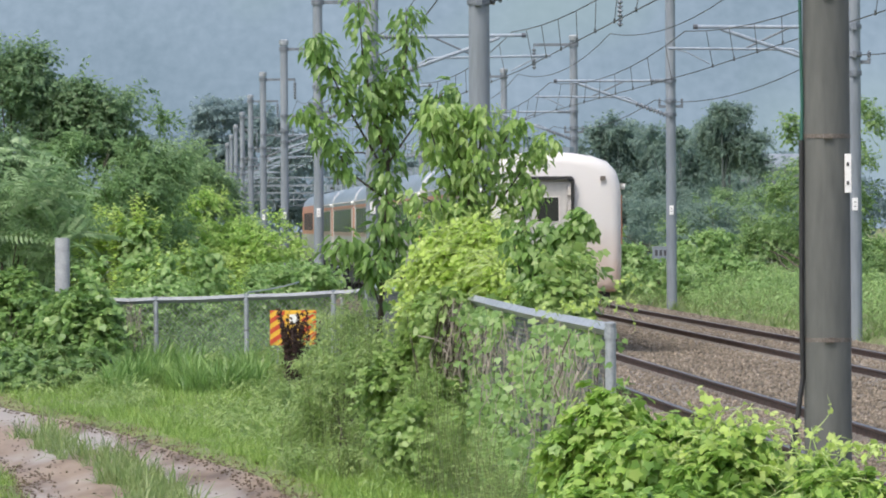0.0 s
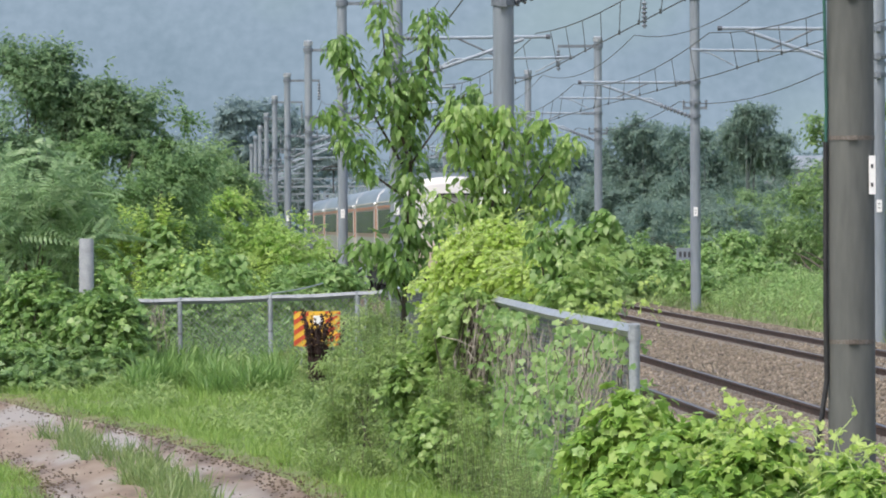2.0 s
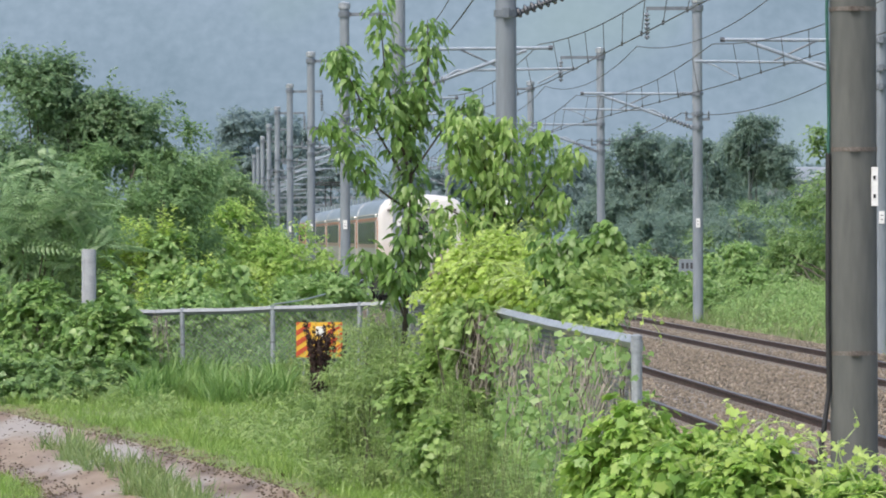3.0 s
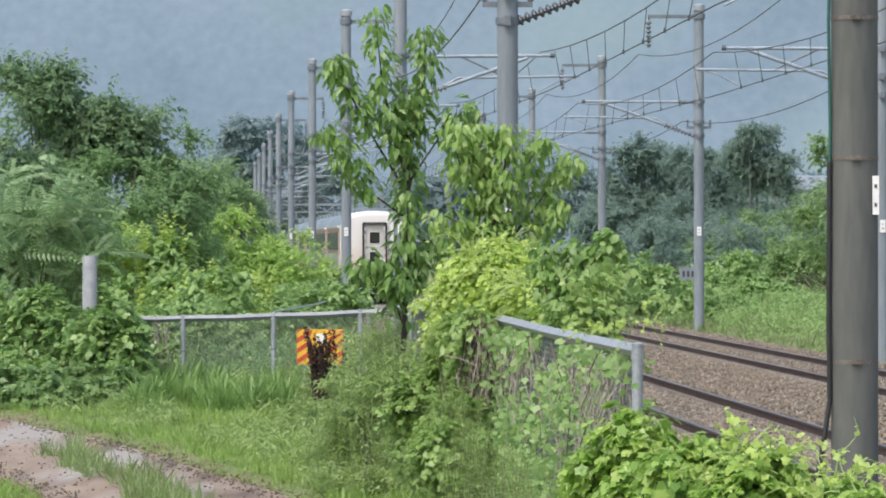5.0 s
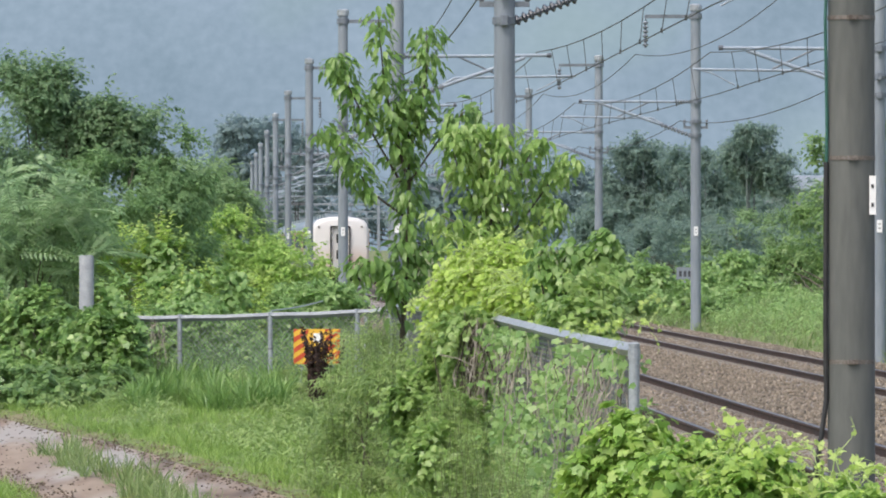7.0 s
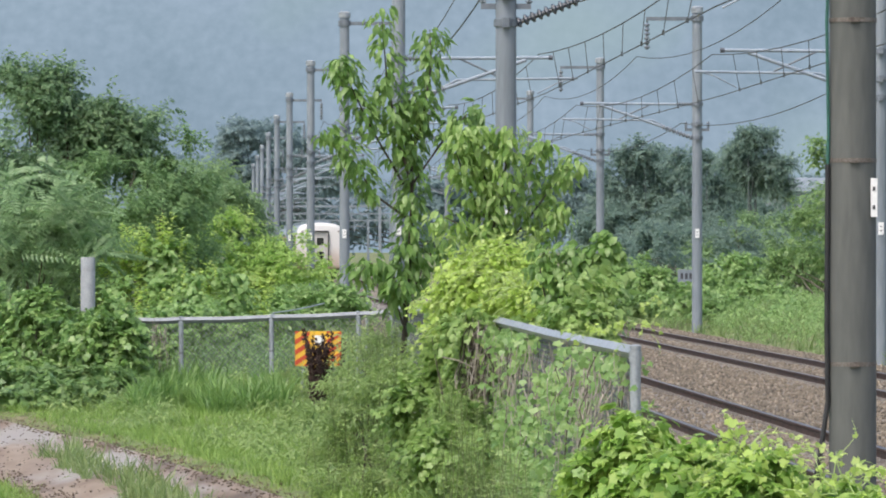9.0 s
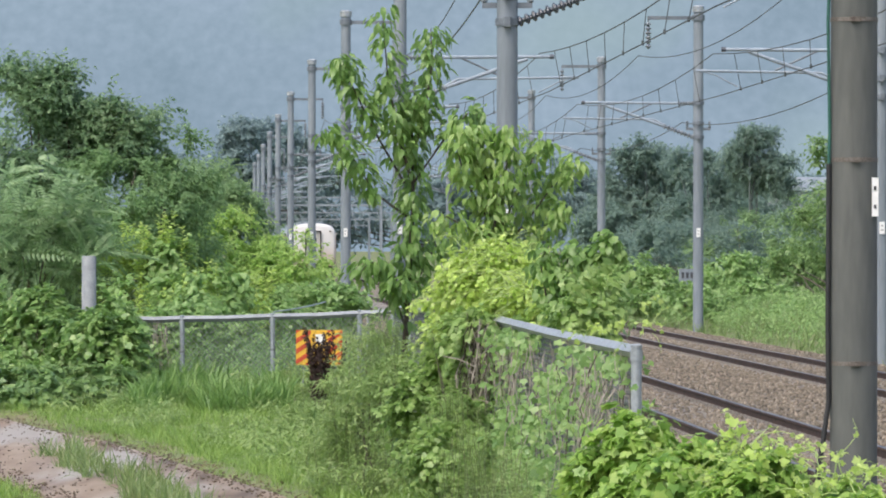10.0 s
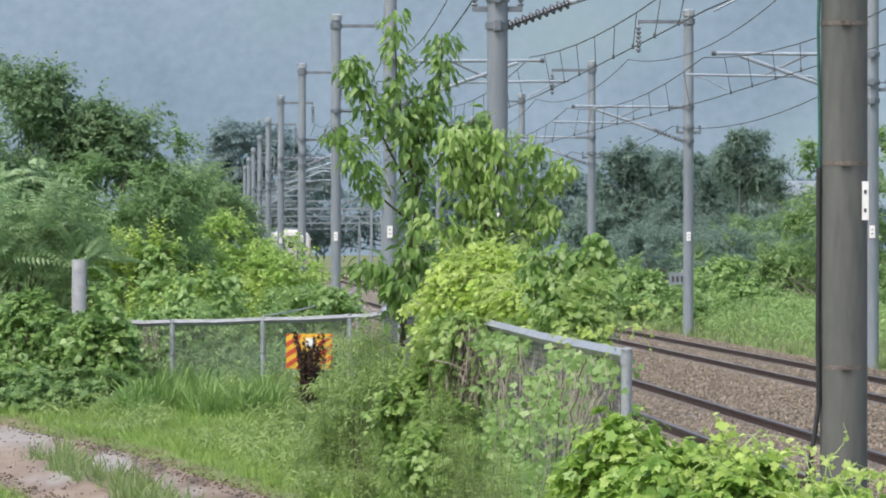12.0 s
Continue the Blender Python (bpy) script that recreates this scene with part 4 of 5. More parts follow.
plant("frond_bush", "bush of light feathery compound leaves", "bush",
      [(-7.023, 97, 3.2, 0.85, 0.7, 0.55), (-6.47, 96, 2.7, 0.84, 0.75, 0.65), (-7.334, 96, 2.4, 0.66, 0.75, 0.85), (-6.566, 96, 2.0, 0.75, 0.66, 0.56)],
      230, 1, 0.78, 0.8, FROND, LEAF_FERN, stems=8, reach=0.2, upright=True, inner=0.6)
plant("bush", "rounded mid-green bush beside the track", "bush",
      [(-5.475, 118, 3.35, 0.95, 0.9, 0.83), (-4.708, 118, 3.1, 0.72, 0.78, 0.83), (-5.614, 116, 2.7, 1.1, 1.0, 0.88), (-4.927, 119, 3.68, 0.55, 0.5, 0.46), (-4.118, 118, 2.55, 0.46, 0.48, 0.5), (-4.4, 117, 3.5, 0.3, 0.3, 0.3)],
      2800, 9, 0.1, 0.9, SMALL, LEAF_SOFT, stems=7, reach=0.36, gap=0.02)
plant("bush", "bright yellow-green bush beside the track", "bush",
      [(-3.823, 108, 1.95, 0.98, 0.9, 0.82), (-3.039, 107, 1.80, 0.78, 0.7, 0.6), (-4.216, 107, 1.62, 0.82, 0.72, 0.61), (-2.586, 106, 1.55, 0.5, 0.48, 0.42), (-3.823, 108, 2.45, 0.42, 0.42, 0.42)],
      2600, 9, 0.095, 0.8, SMALL, LEAF_BRIGHT, stems=7, reach=0.34, gap=0.0)
plant("bush", "leafy bush with bright young shoots behind the wire fence", "bush",
      [(-4.695, 97, 1.9, 0.52, 0.52, 0.5), (-5.331, 98, 1.85, 0.46, 0.55, 0.55), (-4.218, 95, 1.30, 0.74, 0.64, 0.54), (-5.263, 95, 1.2, 0.82, 0.69, 0.54), (-5.87, 98, 2.1, 0.28, 0.33, 0.36)],
      1500, 8, 0.11, 0.7, BROAD, LEAF_LIT, stems=7, reach=0.34, gap=0.05, up=0.6)
weed_stand("young_shoots", "upright shoots with bright yellow-green leaf tops", [(-4.743, 97, 2.2, 0.25, 0.3, 0.62), (-5.331, 97, 2.15, 0.25, 0.3, 0.62), (-5.9, 97, 2.0, 0.4, 0.3, 0.5), (-4.1, 95, 1.55, 0.6, 0.4, 0.45), (-5.0, 94.5, 1.3, 0.8, 0.4, 0.5), (-3.4, 96, 1.5, 0.5, 0.4, 0.4)], 90, 0.13, LEAF_VINE, BROAD, 0.45)
plant("bush", "low green bush behind the cross fence", "bush",
      [(-4.219, 89, 0.68, 0.85, 0.82, 0.76), (-3.494, 91, 0.8, 0.6, 0.63, 0.62), (-3.469, 98, 1.05, 1.12, 0.8, 0.46), (-2.24, 100, 1.2, 0.85, 0.65, 0.42), (-4.787, 88, 0.5, 0.5, 0.58, 0.66), (-2.0, 92, 0.35, 0.7, 0.5, 0.35)],
      2600, 9, 0.09, 0.6, BROAD, LEAF_LIT, stems=8, reach=0.3, gap=0.05)

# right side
plant("tree", "tree beyond the railway, hazed blue-green", "tree", [(11.088, 330, 7.6, 1.3, 0.95, 0.65), (12.9, 331, 7.2, 1.5, 1.2, 0.75), (9.6, 330, 5.2, 1.2, 1.2, 0.8), (10.362, 330, 6.2, 1.5, 1.2, 0.75), (13.147, 332, 5.4, 1.7, 1.4, 0.85), (11.088, 330, 4.6, 2.0, 1.7, 0.8), (9.053, 328, 3.2, 1.7, 1.6, 1.3), (9.976, 326, 1.5, 2.5, 2.1, 1.4)],
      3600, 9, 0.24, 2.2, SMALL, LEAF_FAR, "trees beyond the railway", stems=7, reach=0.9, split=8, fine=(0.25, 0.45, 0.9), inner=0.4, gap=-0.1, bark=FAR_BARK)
plant("tree", "spreading tree beyond the railway, hazed blue-green", "tree", [(16.44, 300, 8, 1.05, 0.85, 0.42), (15.471, 301, 7.0, 1.2, 0.95, 0.4), (17.46, 300, 6.75, 1.1, 0.9, 0.38), (16.23, 300, 5.9, 1.35, 1.0, 0.36), (17.73, 300, 5.4, 0.7, 0.6, 0.28)],
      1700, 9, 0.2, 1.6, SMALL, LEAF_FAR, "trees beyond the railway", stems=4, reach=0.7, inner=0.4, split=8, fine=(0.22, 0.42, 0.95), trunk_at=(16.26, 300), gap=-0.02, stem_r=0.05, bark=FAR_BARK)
plant("tree", "tree beyond the railway, hazed blue-green", "tree", [(14.0, 320, 7.1, 1.3, 1.0, 0.65), (15.2, 321, 5.7, 1.75, 1.3, 0.8), (13.792, 320, 4.1, 1.8, 1.5, 0.9), (16.091, 318, 2.9, 2.3, 1.8, 1.1), (12.514, 316, 2.2, 2.4, 2.0, 1.4), (18.635, 318, 2.2, 2.2, 1.8, 1.3)],
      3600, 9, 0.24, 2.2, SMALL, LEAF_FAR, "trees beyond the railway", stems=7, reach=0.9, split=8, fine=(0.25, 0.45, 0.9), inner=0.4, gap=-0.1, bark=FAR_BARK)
plant("bush", "yellowing bushes under the far trees", "bush", [(15.254, 290, 3.4, 1.2, 1.1, 0.6), (16.9, 285, 2.87, 1.5, 1.4, 0.9), (13.0, 290, 1.9, 1.7, 1.3, 0.75)],
      900, 9, 0.19, 1.4, SMALL, LEAF_SOFT, stems=5, reach=0.6, gap=0.05)
plant("bush", "green thicket behind the farther pole row", "bush", [(11.25, 186, 1.2, 0.6, 1.0, 1.1), (11.75, 184, 2.1, 0.65, 1.0, 1.6), (12.4, 182, 2.7, 0.75, 1.2, 2.0), (13.4, 180, 2.9, 0.95, 1.2, 2.2), (12.6, 190, 5.5, 0.3, 0.4, 0.6), (12.3, 165, 1.1, 0.8, 1.1, 1.1), (14.0, 178, 5.2, 0.6, 0.8, 1.0), (12.0, 150, 1.0, 0.65, 1.0, 1.1), (13.6, 170, 0.8, 1.2, 1.2, 1.0)],
      3800, 9, 0.15, 1.6, SMALL, LEAF_MID, stems=8, reach=0.5, gap=0.0, up=0.6)
plant("bush", "green bushes along the far verge", "bush", [(7.325, 174, 0.62, 0.9, 0.7, 0.4), (6.771, 185, 1.0, 1.1, 0.9, 0.55), (6.09, 176, 0.5, 1.1, 0.8, 0.36), (8.501, 168, 0.40, 1.3, 0.9, 0.35), (10.0, 160, 0.22, 1.0, 0.8, 0.36), (11.2, 150, 0.1, 0.7, 0.6, 0.36), (8.6, 190, 0.95, 1.0, 0.9, 0.5), (10.5, 200, 1.3, 1.5, 1.3, 0.75), (9.792, 176, 0.6, 1.0, 0.85, 0.5), (6.52, 200, 1.2, 1.1, 1.0, 0.85)],
      2400, 9, 0.14, 1.2, BROAD, LEAF_LIT, stems=8, reach=0.4, gap=0.05)
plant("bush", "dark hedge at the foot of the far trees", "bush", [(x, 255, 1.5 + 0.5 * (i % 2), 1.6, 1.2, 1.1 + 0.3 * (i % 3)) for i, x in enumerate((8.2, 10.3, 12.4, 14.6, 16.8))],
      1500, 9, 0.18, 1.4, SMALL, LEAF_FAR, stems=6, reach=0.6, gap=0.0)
plant("tree", "trees before the farmhouse, hazed blue-green", "tree", [(22.4, 398, 3.9, 1.9, 1.4, 2.7), (24.6, 400, 3.5, 1.9, 1.4, 2.6), (26.9, 402, 4.1, 1.9, 1.4, 2.7), (20.6, 396, 3.7, 1.6, 1.4, 2.5)],
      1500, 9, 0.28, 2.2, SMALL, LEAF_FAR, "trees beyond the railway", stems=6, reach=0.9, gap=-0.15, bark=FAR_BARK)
# hidden trees, added only so that the coach windows reflect green
for _y in (240, 285, 330, 375, 420):
    _x = row_x(_y) - 11
    plant("tree", "hidden green tree added for the coach windows to reflect", "tree", [(_x, _y, 2.6, 3.4, 6, 2.4), (_x - 1, _y + 9, 2.4, 3, 6, 2.2)], 700, 8, 0.35, 2.0, SMALL, LEAF_MID, "roadside trees", stems=4, reach=0.9)
plant("tree", "distant trees at the end of the line, paled by painted haze", "tree", [(-22.568, 620, 14.3, 1.7, 1.9, 1.7), (-19.625, 625, 14.3, 1.5, 2.0, 2.0), (-16.8, 630, 13.9, 1.9, 2.3, 1.9), (-21.018, 620, 12.0, 3.6, 3.0, 2.4), (-13.5, 630, 11.5, 2.6, 2.5, 2.6), (-18.0, 620, 9.0, 6.5, 3.0, 3.5)],
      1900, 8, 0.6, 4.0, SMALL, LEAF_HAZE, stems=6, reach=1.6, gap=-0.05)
plant("tree", "row of distant trees closing the view, paled by painted haze", "tree", [(-29.056, 640, 9.34, 5.12, 4.48, 3.84), (-14.336, 640, 6.14, 7.68, 5.44, 3.2), (-1.536, 640, 6.14, 8.32, 6.08, 3.84), (11.264, 640, 6.78, 7.68, 6.08, 4.48), (25.344, 640, 7.42, 8.32, 6.4, 4.48), (42.624, 640, 6.14, 10.24, 7.36, 4.48)],
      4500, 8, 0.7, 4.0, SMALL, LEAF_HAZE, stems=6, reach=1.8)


# ---- grass ----
def road_distances(p):
    best = np.full(len(p), 1e9)
    for a, b in zip(ROAD, ROAD[1:]):
        a, b = np.array(a), np.array(b)
        t = np.clip(((p - a) @ (b - a)) / ((b - a) @ (b - a)), 0, 1)
        best = np.minimum(best, np.linalg.norm(p - a - t[:, None] * (b - a), axis=1))
    return best


def grass(name, label, area, tufts, blades, tall, material, seed, keep, floor=ground_z, spread=0.05, lean=0.55):
    """Tufts of arching blades; keep takes the distance to the road's middle, the offset from the pole row, and a patchy noise."""
    rng = np.random.default_rng(seed)
    x0, x1, y0, y1 = area
    p = np.column_stack((rng.uniform(x0, x1, tufts * 6), rng.uniform(y0, y1, tufts * 6)))
    rd = road_distances(p)
    off = p[:, 0] - np.array([row_x(y) for y in p[:, 1]])
    nz = np.array([noise.noise(Vector((x * 1.5, y * 0.5, seed))) for x, y in p])
    ok = keep(rd, off, nz)
    p, nz = p[ok][:tufts], nz[ok][:tufts]
    n = len(p)
    base = np.array([(x, y, floor(x, y) - 0.015) for x, y in p])
    h = tall * (1 + 0.6 * nz) * rng.uniform(0.55, 1.2, n)
    at = base[:, None] + rng.normal(size=(n, blades, 3)) * [spread, spread, 0]
    up = np.concatenate((rng.normal(size=(n, blades, 2)) * lean, np.ones((n, blades, 1))), axis=2)
    face = -up * [1, 1, 0] + rng.normal(size=(n, blades, 3)) * 0.35 + [0, 0, 0.15]
    size = (h[:, None] * rng.uniform(0.5, 1.15, (n, blades))).ravel()
    set_leaves(name, at.reshape(-1, 3), -unit(face.reshape(-1, 3)), unit(up.reshape(-1, 3)), size, BLADE, material, None, label, "grass", "stuff")


def low_weeds(name, label, area, plants, leaves, tall, leaf, material, seed, keep):
    """Low rosettes and short leafy stems."""
    rng = np.random.default_rng(seed)
    x0, x1, y0, y1 = area
    p = np.column_stack((rng.uniform(x0, x1, plants * 8), rng.uniform(y0, y1, plants * 8)))
    rd = road_distances(p)
    off = p[:, 0] - np.array([row_x(y) for y in p[:, 1]])
    nz = np.array([noise.noise(Vector((x * 1.1, y * 0.3, seed))) for x, y in p])
    p = p[keep(rd, off, nz)][:plants]
    n = len(p)
    base = np.array([(x, y, ground_z(x, y)) for x, y in p])
    h = rng.random((n, leaves, 1))
    d = rng.normal(size=(n, leaves, 3)) * [1, 1, 0.2]
    hh = tall * rng.uniform(0.3, 1.2, (n, 1, 1))
    at = (base[:, None] + d * 0.05 + h * hh * [0, 0, 1]).reshape(-1, 3)
    d = d.reshape(-1, 3)
    set_leaves(name, at, unit(unit(d) * 0.35 + [0, 0, 0.9] + rng.normal(size=at.shape) * 0.25), unit(unit(d) + [0, 0, 0.15]), leaf * rng.uniform(0.5, 1.3, len(at)), NARROW, material, None, label, "weeds", "stuff")


grass("grass", "bright green grass between the road and the fence", (-8, 1.2, 47, 84), 8500, 13, 0.17, GRASS, 31, lambda r, o, z: (r > 1.5 + 0.3 * z) & (o < -0.5) & (z > -0.5))
grass("grass", "short bright grass along the road's edge", (-8, 0.5, 47, 80), 2600, 12, 0.10, GRASS, 38, lambda r, o, z: (r > 1.22 + 0.35 * z) & (r < 2.4))
grass("tall_grass", "arching tufts of taller grass along the fence foot", (-4.3, -2.25, 77, 83.4), 300, 26, 0.42, GRASS_TALL, 32, lambda r, o, z: (r > 2.2) & (z > 0.0), lean=0.75)
low_weeds("low_weeds", "low broad-leaved weeds among the grass", (-8, 0.6, 50, 84), 4200, 10, 0.26, 0.095, LEAF_WEED, 36, lambda r, o, z: (r > 1.9) & (o < -0.6) & (z > -0.02))
low_weeds("low_weeds", "brown-edged leaves and litter along the road", (-8, 0.5, 47, 80), 700, 7, 0.05, 0.06, DRY_LEAF, 44, lambda r, o, z: (r > 1.15) & (r < 1.5))
low_weeds("low_weeds", "low broad-leaved weeds on the far verge", (2, 16, 110, 260), 5200, 9, 0.6, 0.16, LEAF_LIT, 37, lambda r, o, z: (o > 10.5) & (o < 15.5) & (z > -0.12))
low_weeds("low_weeds", "tall leafy weeds behind the cross fence", (-5, -0.6, 84.5, 100), 1500, 12, 0.75, 0.11, LEAF_SOFT2, 39, lambda r, o, z: (o < -1.2) & (z > -0.15))
grass("road_grass", "tufts of grass along the middle of the dirt road", (-7, -1, 46, 66), 480, 14, 0.27, GRASS_DRY, 33, lambda r, o, z: r < 0.24 + 0.3 * z, road_z, 0.04, 0.4)
grass("road_grass", "grass on the near side of the dirt road", (-8, -2.5, 44, 62), 900, 11, 0.14, GRASS, 41, lambda r, o, z: (r > 1.25) & (o < -4.6), ground_z)
grass("verge_grass", "green grass and weeds on the far verge", (2, 16, 100, 300), 6500, 8, 0.4, GRASS_DRY, 34, lambda r, o, z: (o > 10.1) & (o < 15))
grass("verge_grass", "grass and weeds along the nearer pole row", (-12, 2, 62, 300), 3200, 8, 0.4, GRASS_DRY, 35, lambda r, o, z: (o > -3) & (o < 0.6) & (r > 2))


def road_stones():
    rng = np.random.default_rng(55)
    p = np.column_stack((rng.uniform(-9, -0.5, 60000), rng.uniform(48, 80, 60000)))
    r = road_distances(p)
    p = p[((r > 0.85) & (r < 1.3)) | ((r < 1.2) & (rng.random(len(p)) < 0.12))][:2600]
    n = len(p)
    ctr = np.array([(x, y, road_z(x, y) + 0.002) for x, y in p])
    base = np.array([(1, 0, 0), (-1, 0, 0), (0, 1, 0), (0, -1, 0), (0, 0, 0.6), (0, 0, -0.6)], float)
    tri = np.array([(0, 2, 4), (2, 1, 4), (1, 3, 4), (3, 0, 4), (2, 0, 5), (1, 2, 5), (3, 1, 5), (0, 3, 5)])
    size = rng.uniform(0.006, 0.02, n)[:, None, None] * rng.uniform(0.6, 1.3, (n, 6, 1))
    cloud("road_stones", ctr[:, None, :] + base[None] * size, tri, CLOD, None, "small brown stones and clods on the dirt road", "stones", "stuff")


road_stones()


# ---- fences ----
def wire_mesh(a, b, z0a, z1a, z0b, z1b, pitch=0.06, r=0.0022):
    """Crossing diagonal wires between two posts."""
    a, b = Vector((*a, 0)), Vector((*b, 0))
    ln = (b - a).length
    g = Geo()

    def pt(s, h):
        t = s / ln
        p = a.lerp(b, t)
        lo, hi = z0a + (z0b - z0a) * t, z1a + (z1b - z1a) * t
        return (p.x, p.y, lo + h * (hi - lo))
    tall = z1a - z0a
    s = -tall
    while s < ln:
        for up in (1, -1):
            s0, s1 = max(s, 0), min(s + tall, ln)
            if s1 - s0 > 0.02:
                h0, h1 = (s0 - s) / tall, (s1 - s) / tall
                if up < 0:
                    h0, h1 = 1 - h0, 1 - h1
                g.tube([pt(s0, h0), pt(s1, h1)], r, 3, False)
        s += pitch * 1.41
    return g


def fence(label, posts, tall, group, mesh_r=0.0022, rail=GALV):
    """posts: (x, y, top z)."""
    f = thing("chain_link_fence", (posts[0][0], posts[0][1], ground_z(*posts[0][:2])), label, "fence", group)
    o = Vector(f.matrix_basis.translation)
    ps = [Vector(p) - o for p in posts]
    for p, w in zip(ps, posts):
        q = part("post", Geo().tube([(p.x, p.y, ground_z(w[0], w[1]) - o.z - 0.2), (p.x, p.y, p.z + 0.03)], 0.036, 12), GALV, f, smooth=True)
        part("post_cap", Geo().tube([(p.x, p.y, p.z + 0.03), (p.x, p.y, p.z + 0.045), (p.x, p.y, p.z + 0.055)], [0.04, 0.04, 0.02], 12), GALV, q)
    for p in ps:
        part("rail_clamp", Geo().tube([(p.x, p.y, p.z - 0.06), (p.x, p.y, p.z + 0.01)], 0.042, 12), GALV, f)
        part("tie", Geo().tube([(p.x, p.y, p.z - 0.5), (p.x, p.y, p.z - 0.47)], 0.04, 10), DULL, f)
    for a, b in zip(ps, ps[1:]):
        part("top_rail", Geo().tube([a, a.lerp(b, 0.5) + Vector((0, 0, -0.012)), b], 0.046, 4), rail, f)
        part("wire_mesh", wire_mesh((a.x, a.y), (b.x, b.y), a.z - tall, a.z - 0.03, b.z - tall, b.z - 0.03, r=mesh_r), MESH_WIRE, f)
    return f


fence("galvanised chain-link fence half hidden by creepers", [(1.27, 37.8, 1.589), (0.48, 53.0, 1.598), (-0.025, 62, 1.581), (-0.461, 72, 1.508), (-0.771, 82, 1.406)], 1.6, "fences along the railway")
fence("galvanised chain-link fence standing in grass", [(-0.775, 82.5, 1.34), (-1.274, 82.7, 1.30), (-2.556, 83, 1.25), (-3.903, 83.4, 1.21), (-4.673, 83.6, 1.20)], 1.3, "fences along the railway", mesh_r=0.004, rail=RAIL_GREY)
rope = thing("slack_cable", (-2.549, 83.3, 1.317), "slack grey cable slung from the fence towards the track", "cable")
_e = Vector((-1.64, 118, 1.474)) - Vector((-2.549, 83.3, 1.317))
part("strand", Geo().tube([_e * (k / 10) + Vector((0, 0, -0.35 * (k / 10) * (1 - k / 10))) for k in range(11)], 0.013, 6), GALV, rope)
part("stake", Geo().tube([_e + Vector((0, 0, 0.05)), _e + Vector((0, 0, -1.7))], 0.03, 8), GALV, rope)


def fence_creeper(line, label, count, seed, leaf=0.05):
    """Hop creeper woven through the wire: leaves in patches close to the fence, dry strands hanging."""
    rng = np.random.default_rng(seed)
    c = thing("creeper", (line[0][0], line[0][1], ground_z(*line[0][:2])), label, "vine", "creepers on the fences")
    o = np.array(c.matrix_basis.translation)
    at = []
    while len(at) < count:
        k = rng.integers(len(line) - 1)
        t = rng.random()
        p = np.array(line[k]) * (1 - t) + np.array(line[k + 1]) * t
        gz = ground_z(p[0], p[1])
        h = rng.random() ** 0.8
        z = gz + h * (p[2] - gz - 0.03)
        dens = 0.34 + 1.4 * noise.noise(Vector((p[1] * 0.55, z * 2.2, seed))) + 0.35 * (0.45 - h)
        if rng.random() < dens:
            at.append((p[0] + rng.normal() * 0.09 - 0.05, p[1] + rng.normal() * 0.1, z))
    at = np.array(at) - o
    n = len(at)
    face = rng.normal(size=(n, 3)) * 0.5 + [-0.35, -0.7, 0.5]
    tip = rng.normal(size=(n, 3)) * 0.5 + [0, 0, -0.8]
    set_leaves("leaf_cover", at, unit(face), unit(tip), leaf * rng.uniform(0.5, 1.35, n), LOBE, LEAF_CREEPER, c)
    for _ in range(220):
        k = rng.integers(len(line) - 1)
        t = rng.random()
        p = Vector(np.array(line[k]) * (1 - t) + np.array(line[k + 1]) * t - o)
        p += Vector((rng.normal() * 0.05 - 0.06, rng.normal() * 0.05, -rng.random() * 0.3))
        ln = rng.uniform(0.4, 1.3)
        pts = [p]
        for i in range(6):
            pts.append(pts[-1] + Vector((rng.normal() * 0.035, rng.normal() * 0.06, -ln / 6)))
        pts = [q for q in pts if q.z > 0.02]
        if len(pts) > 2:
            part("dry_strand", Geo().tube(pts, rng.uniform(0.002, 0.005), 4, False), DRY if rng.random() < 0.85 else BARK, c, "dry brown hanging stem")


fence_creeper([(1.27, 37.8, 1.589), (0.904, 45, 1.593), (0.447, 53.2, 1.598), (-0.025, 62, 1.581)], "green and dry hop creeper woven through the wire fence", 6200, 61, 0.056)
fence_creeper([(-4.037, 83.4, 1.257), (-4.882, 83.6, 1.247), (-6.082, 84, 1.225)], "green creeper climbing the wire fence", 1500, 62)


def dry_bundle():
    """Dead stems hanging in a thick bundle from the fence post, a few straying across the wire."""
    rng = np.random.default_rng(66)
    b = thing("dry_vine_bundle", (0.27, 52.3, ground_z(0.27, 52.3)), "bundle of brown dead vine stems hanging at the fence post", "vine")
    for _ in range(90):
        p = Vector((rng.normal() * 0.06 + 0.02, rng.normal() * 0.08, 1.68 + rng.normal() * 0.05))
        ln, pts = rng.uniform(0.35, 1.15), []
        for i in range(7):
            pts.append(tuple(p))
            p = p + Vector((rng.normal() * 0.028 - 0.006, rng.normal() * 0.03, -ln / 6))
        part("dead_stem", Geo().tube(pts, rng.uniform(0.0025, 0.006), 5, False), DRY if rng.random() < 0.55 else BARK, b)
    for x, z, dx, dz in ((-0.15, 1.02, 0.3, -0.03), (0.25, 0.72, 0.32, 0.1), (0.0, 1.32, -0.3, 0.1), (0.5, 1.25, 0.12, -0.2)):
        part("stray_stem", Geo().tube([(x, -0.2, z), (x + dx * 0.5, -0.22, z + dz * 0.5 + 0.02), (x + dx, -0.2, z + dz)], 0.006, 5), DRY, b, "pale dead stalk")


dry_bundle()


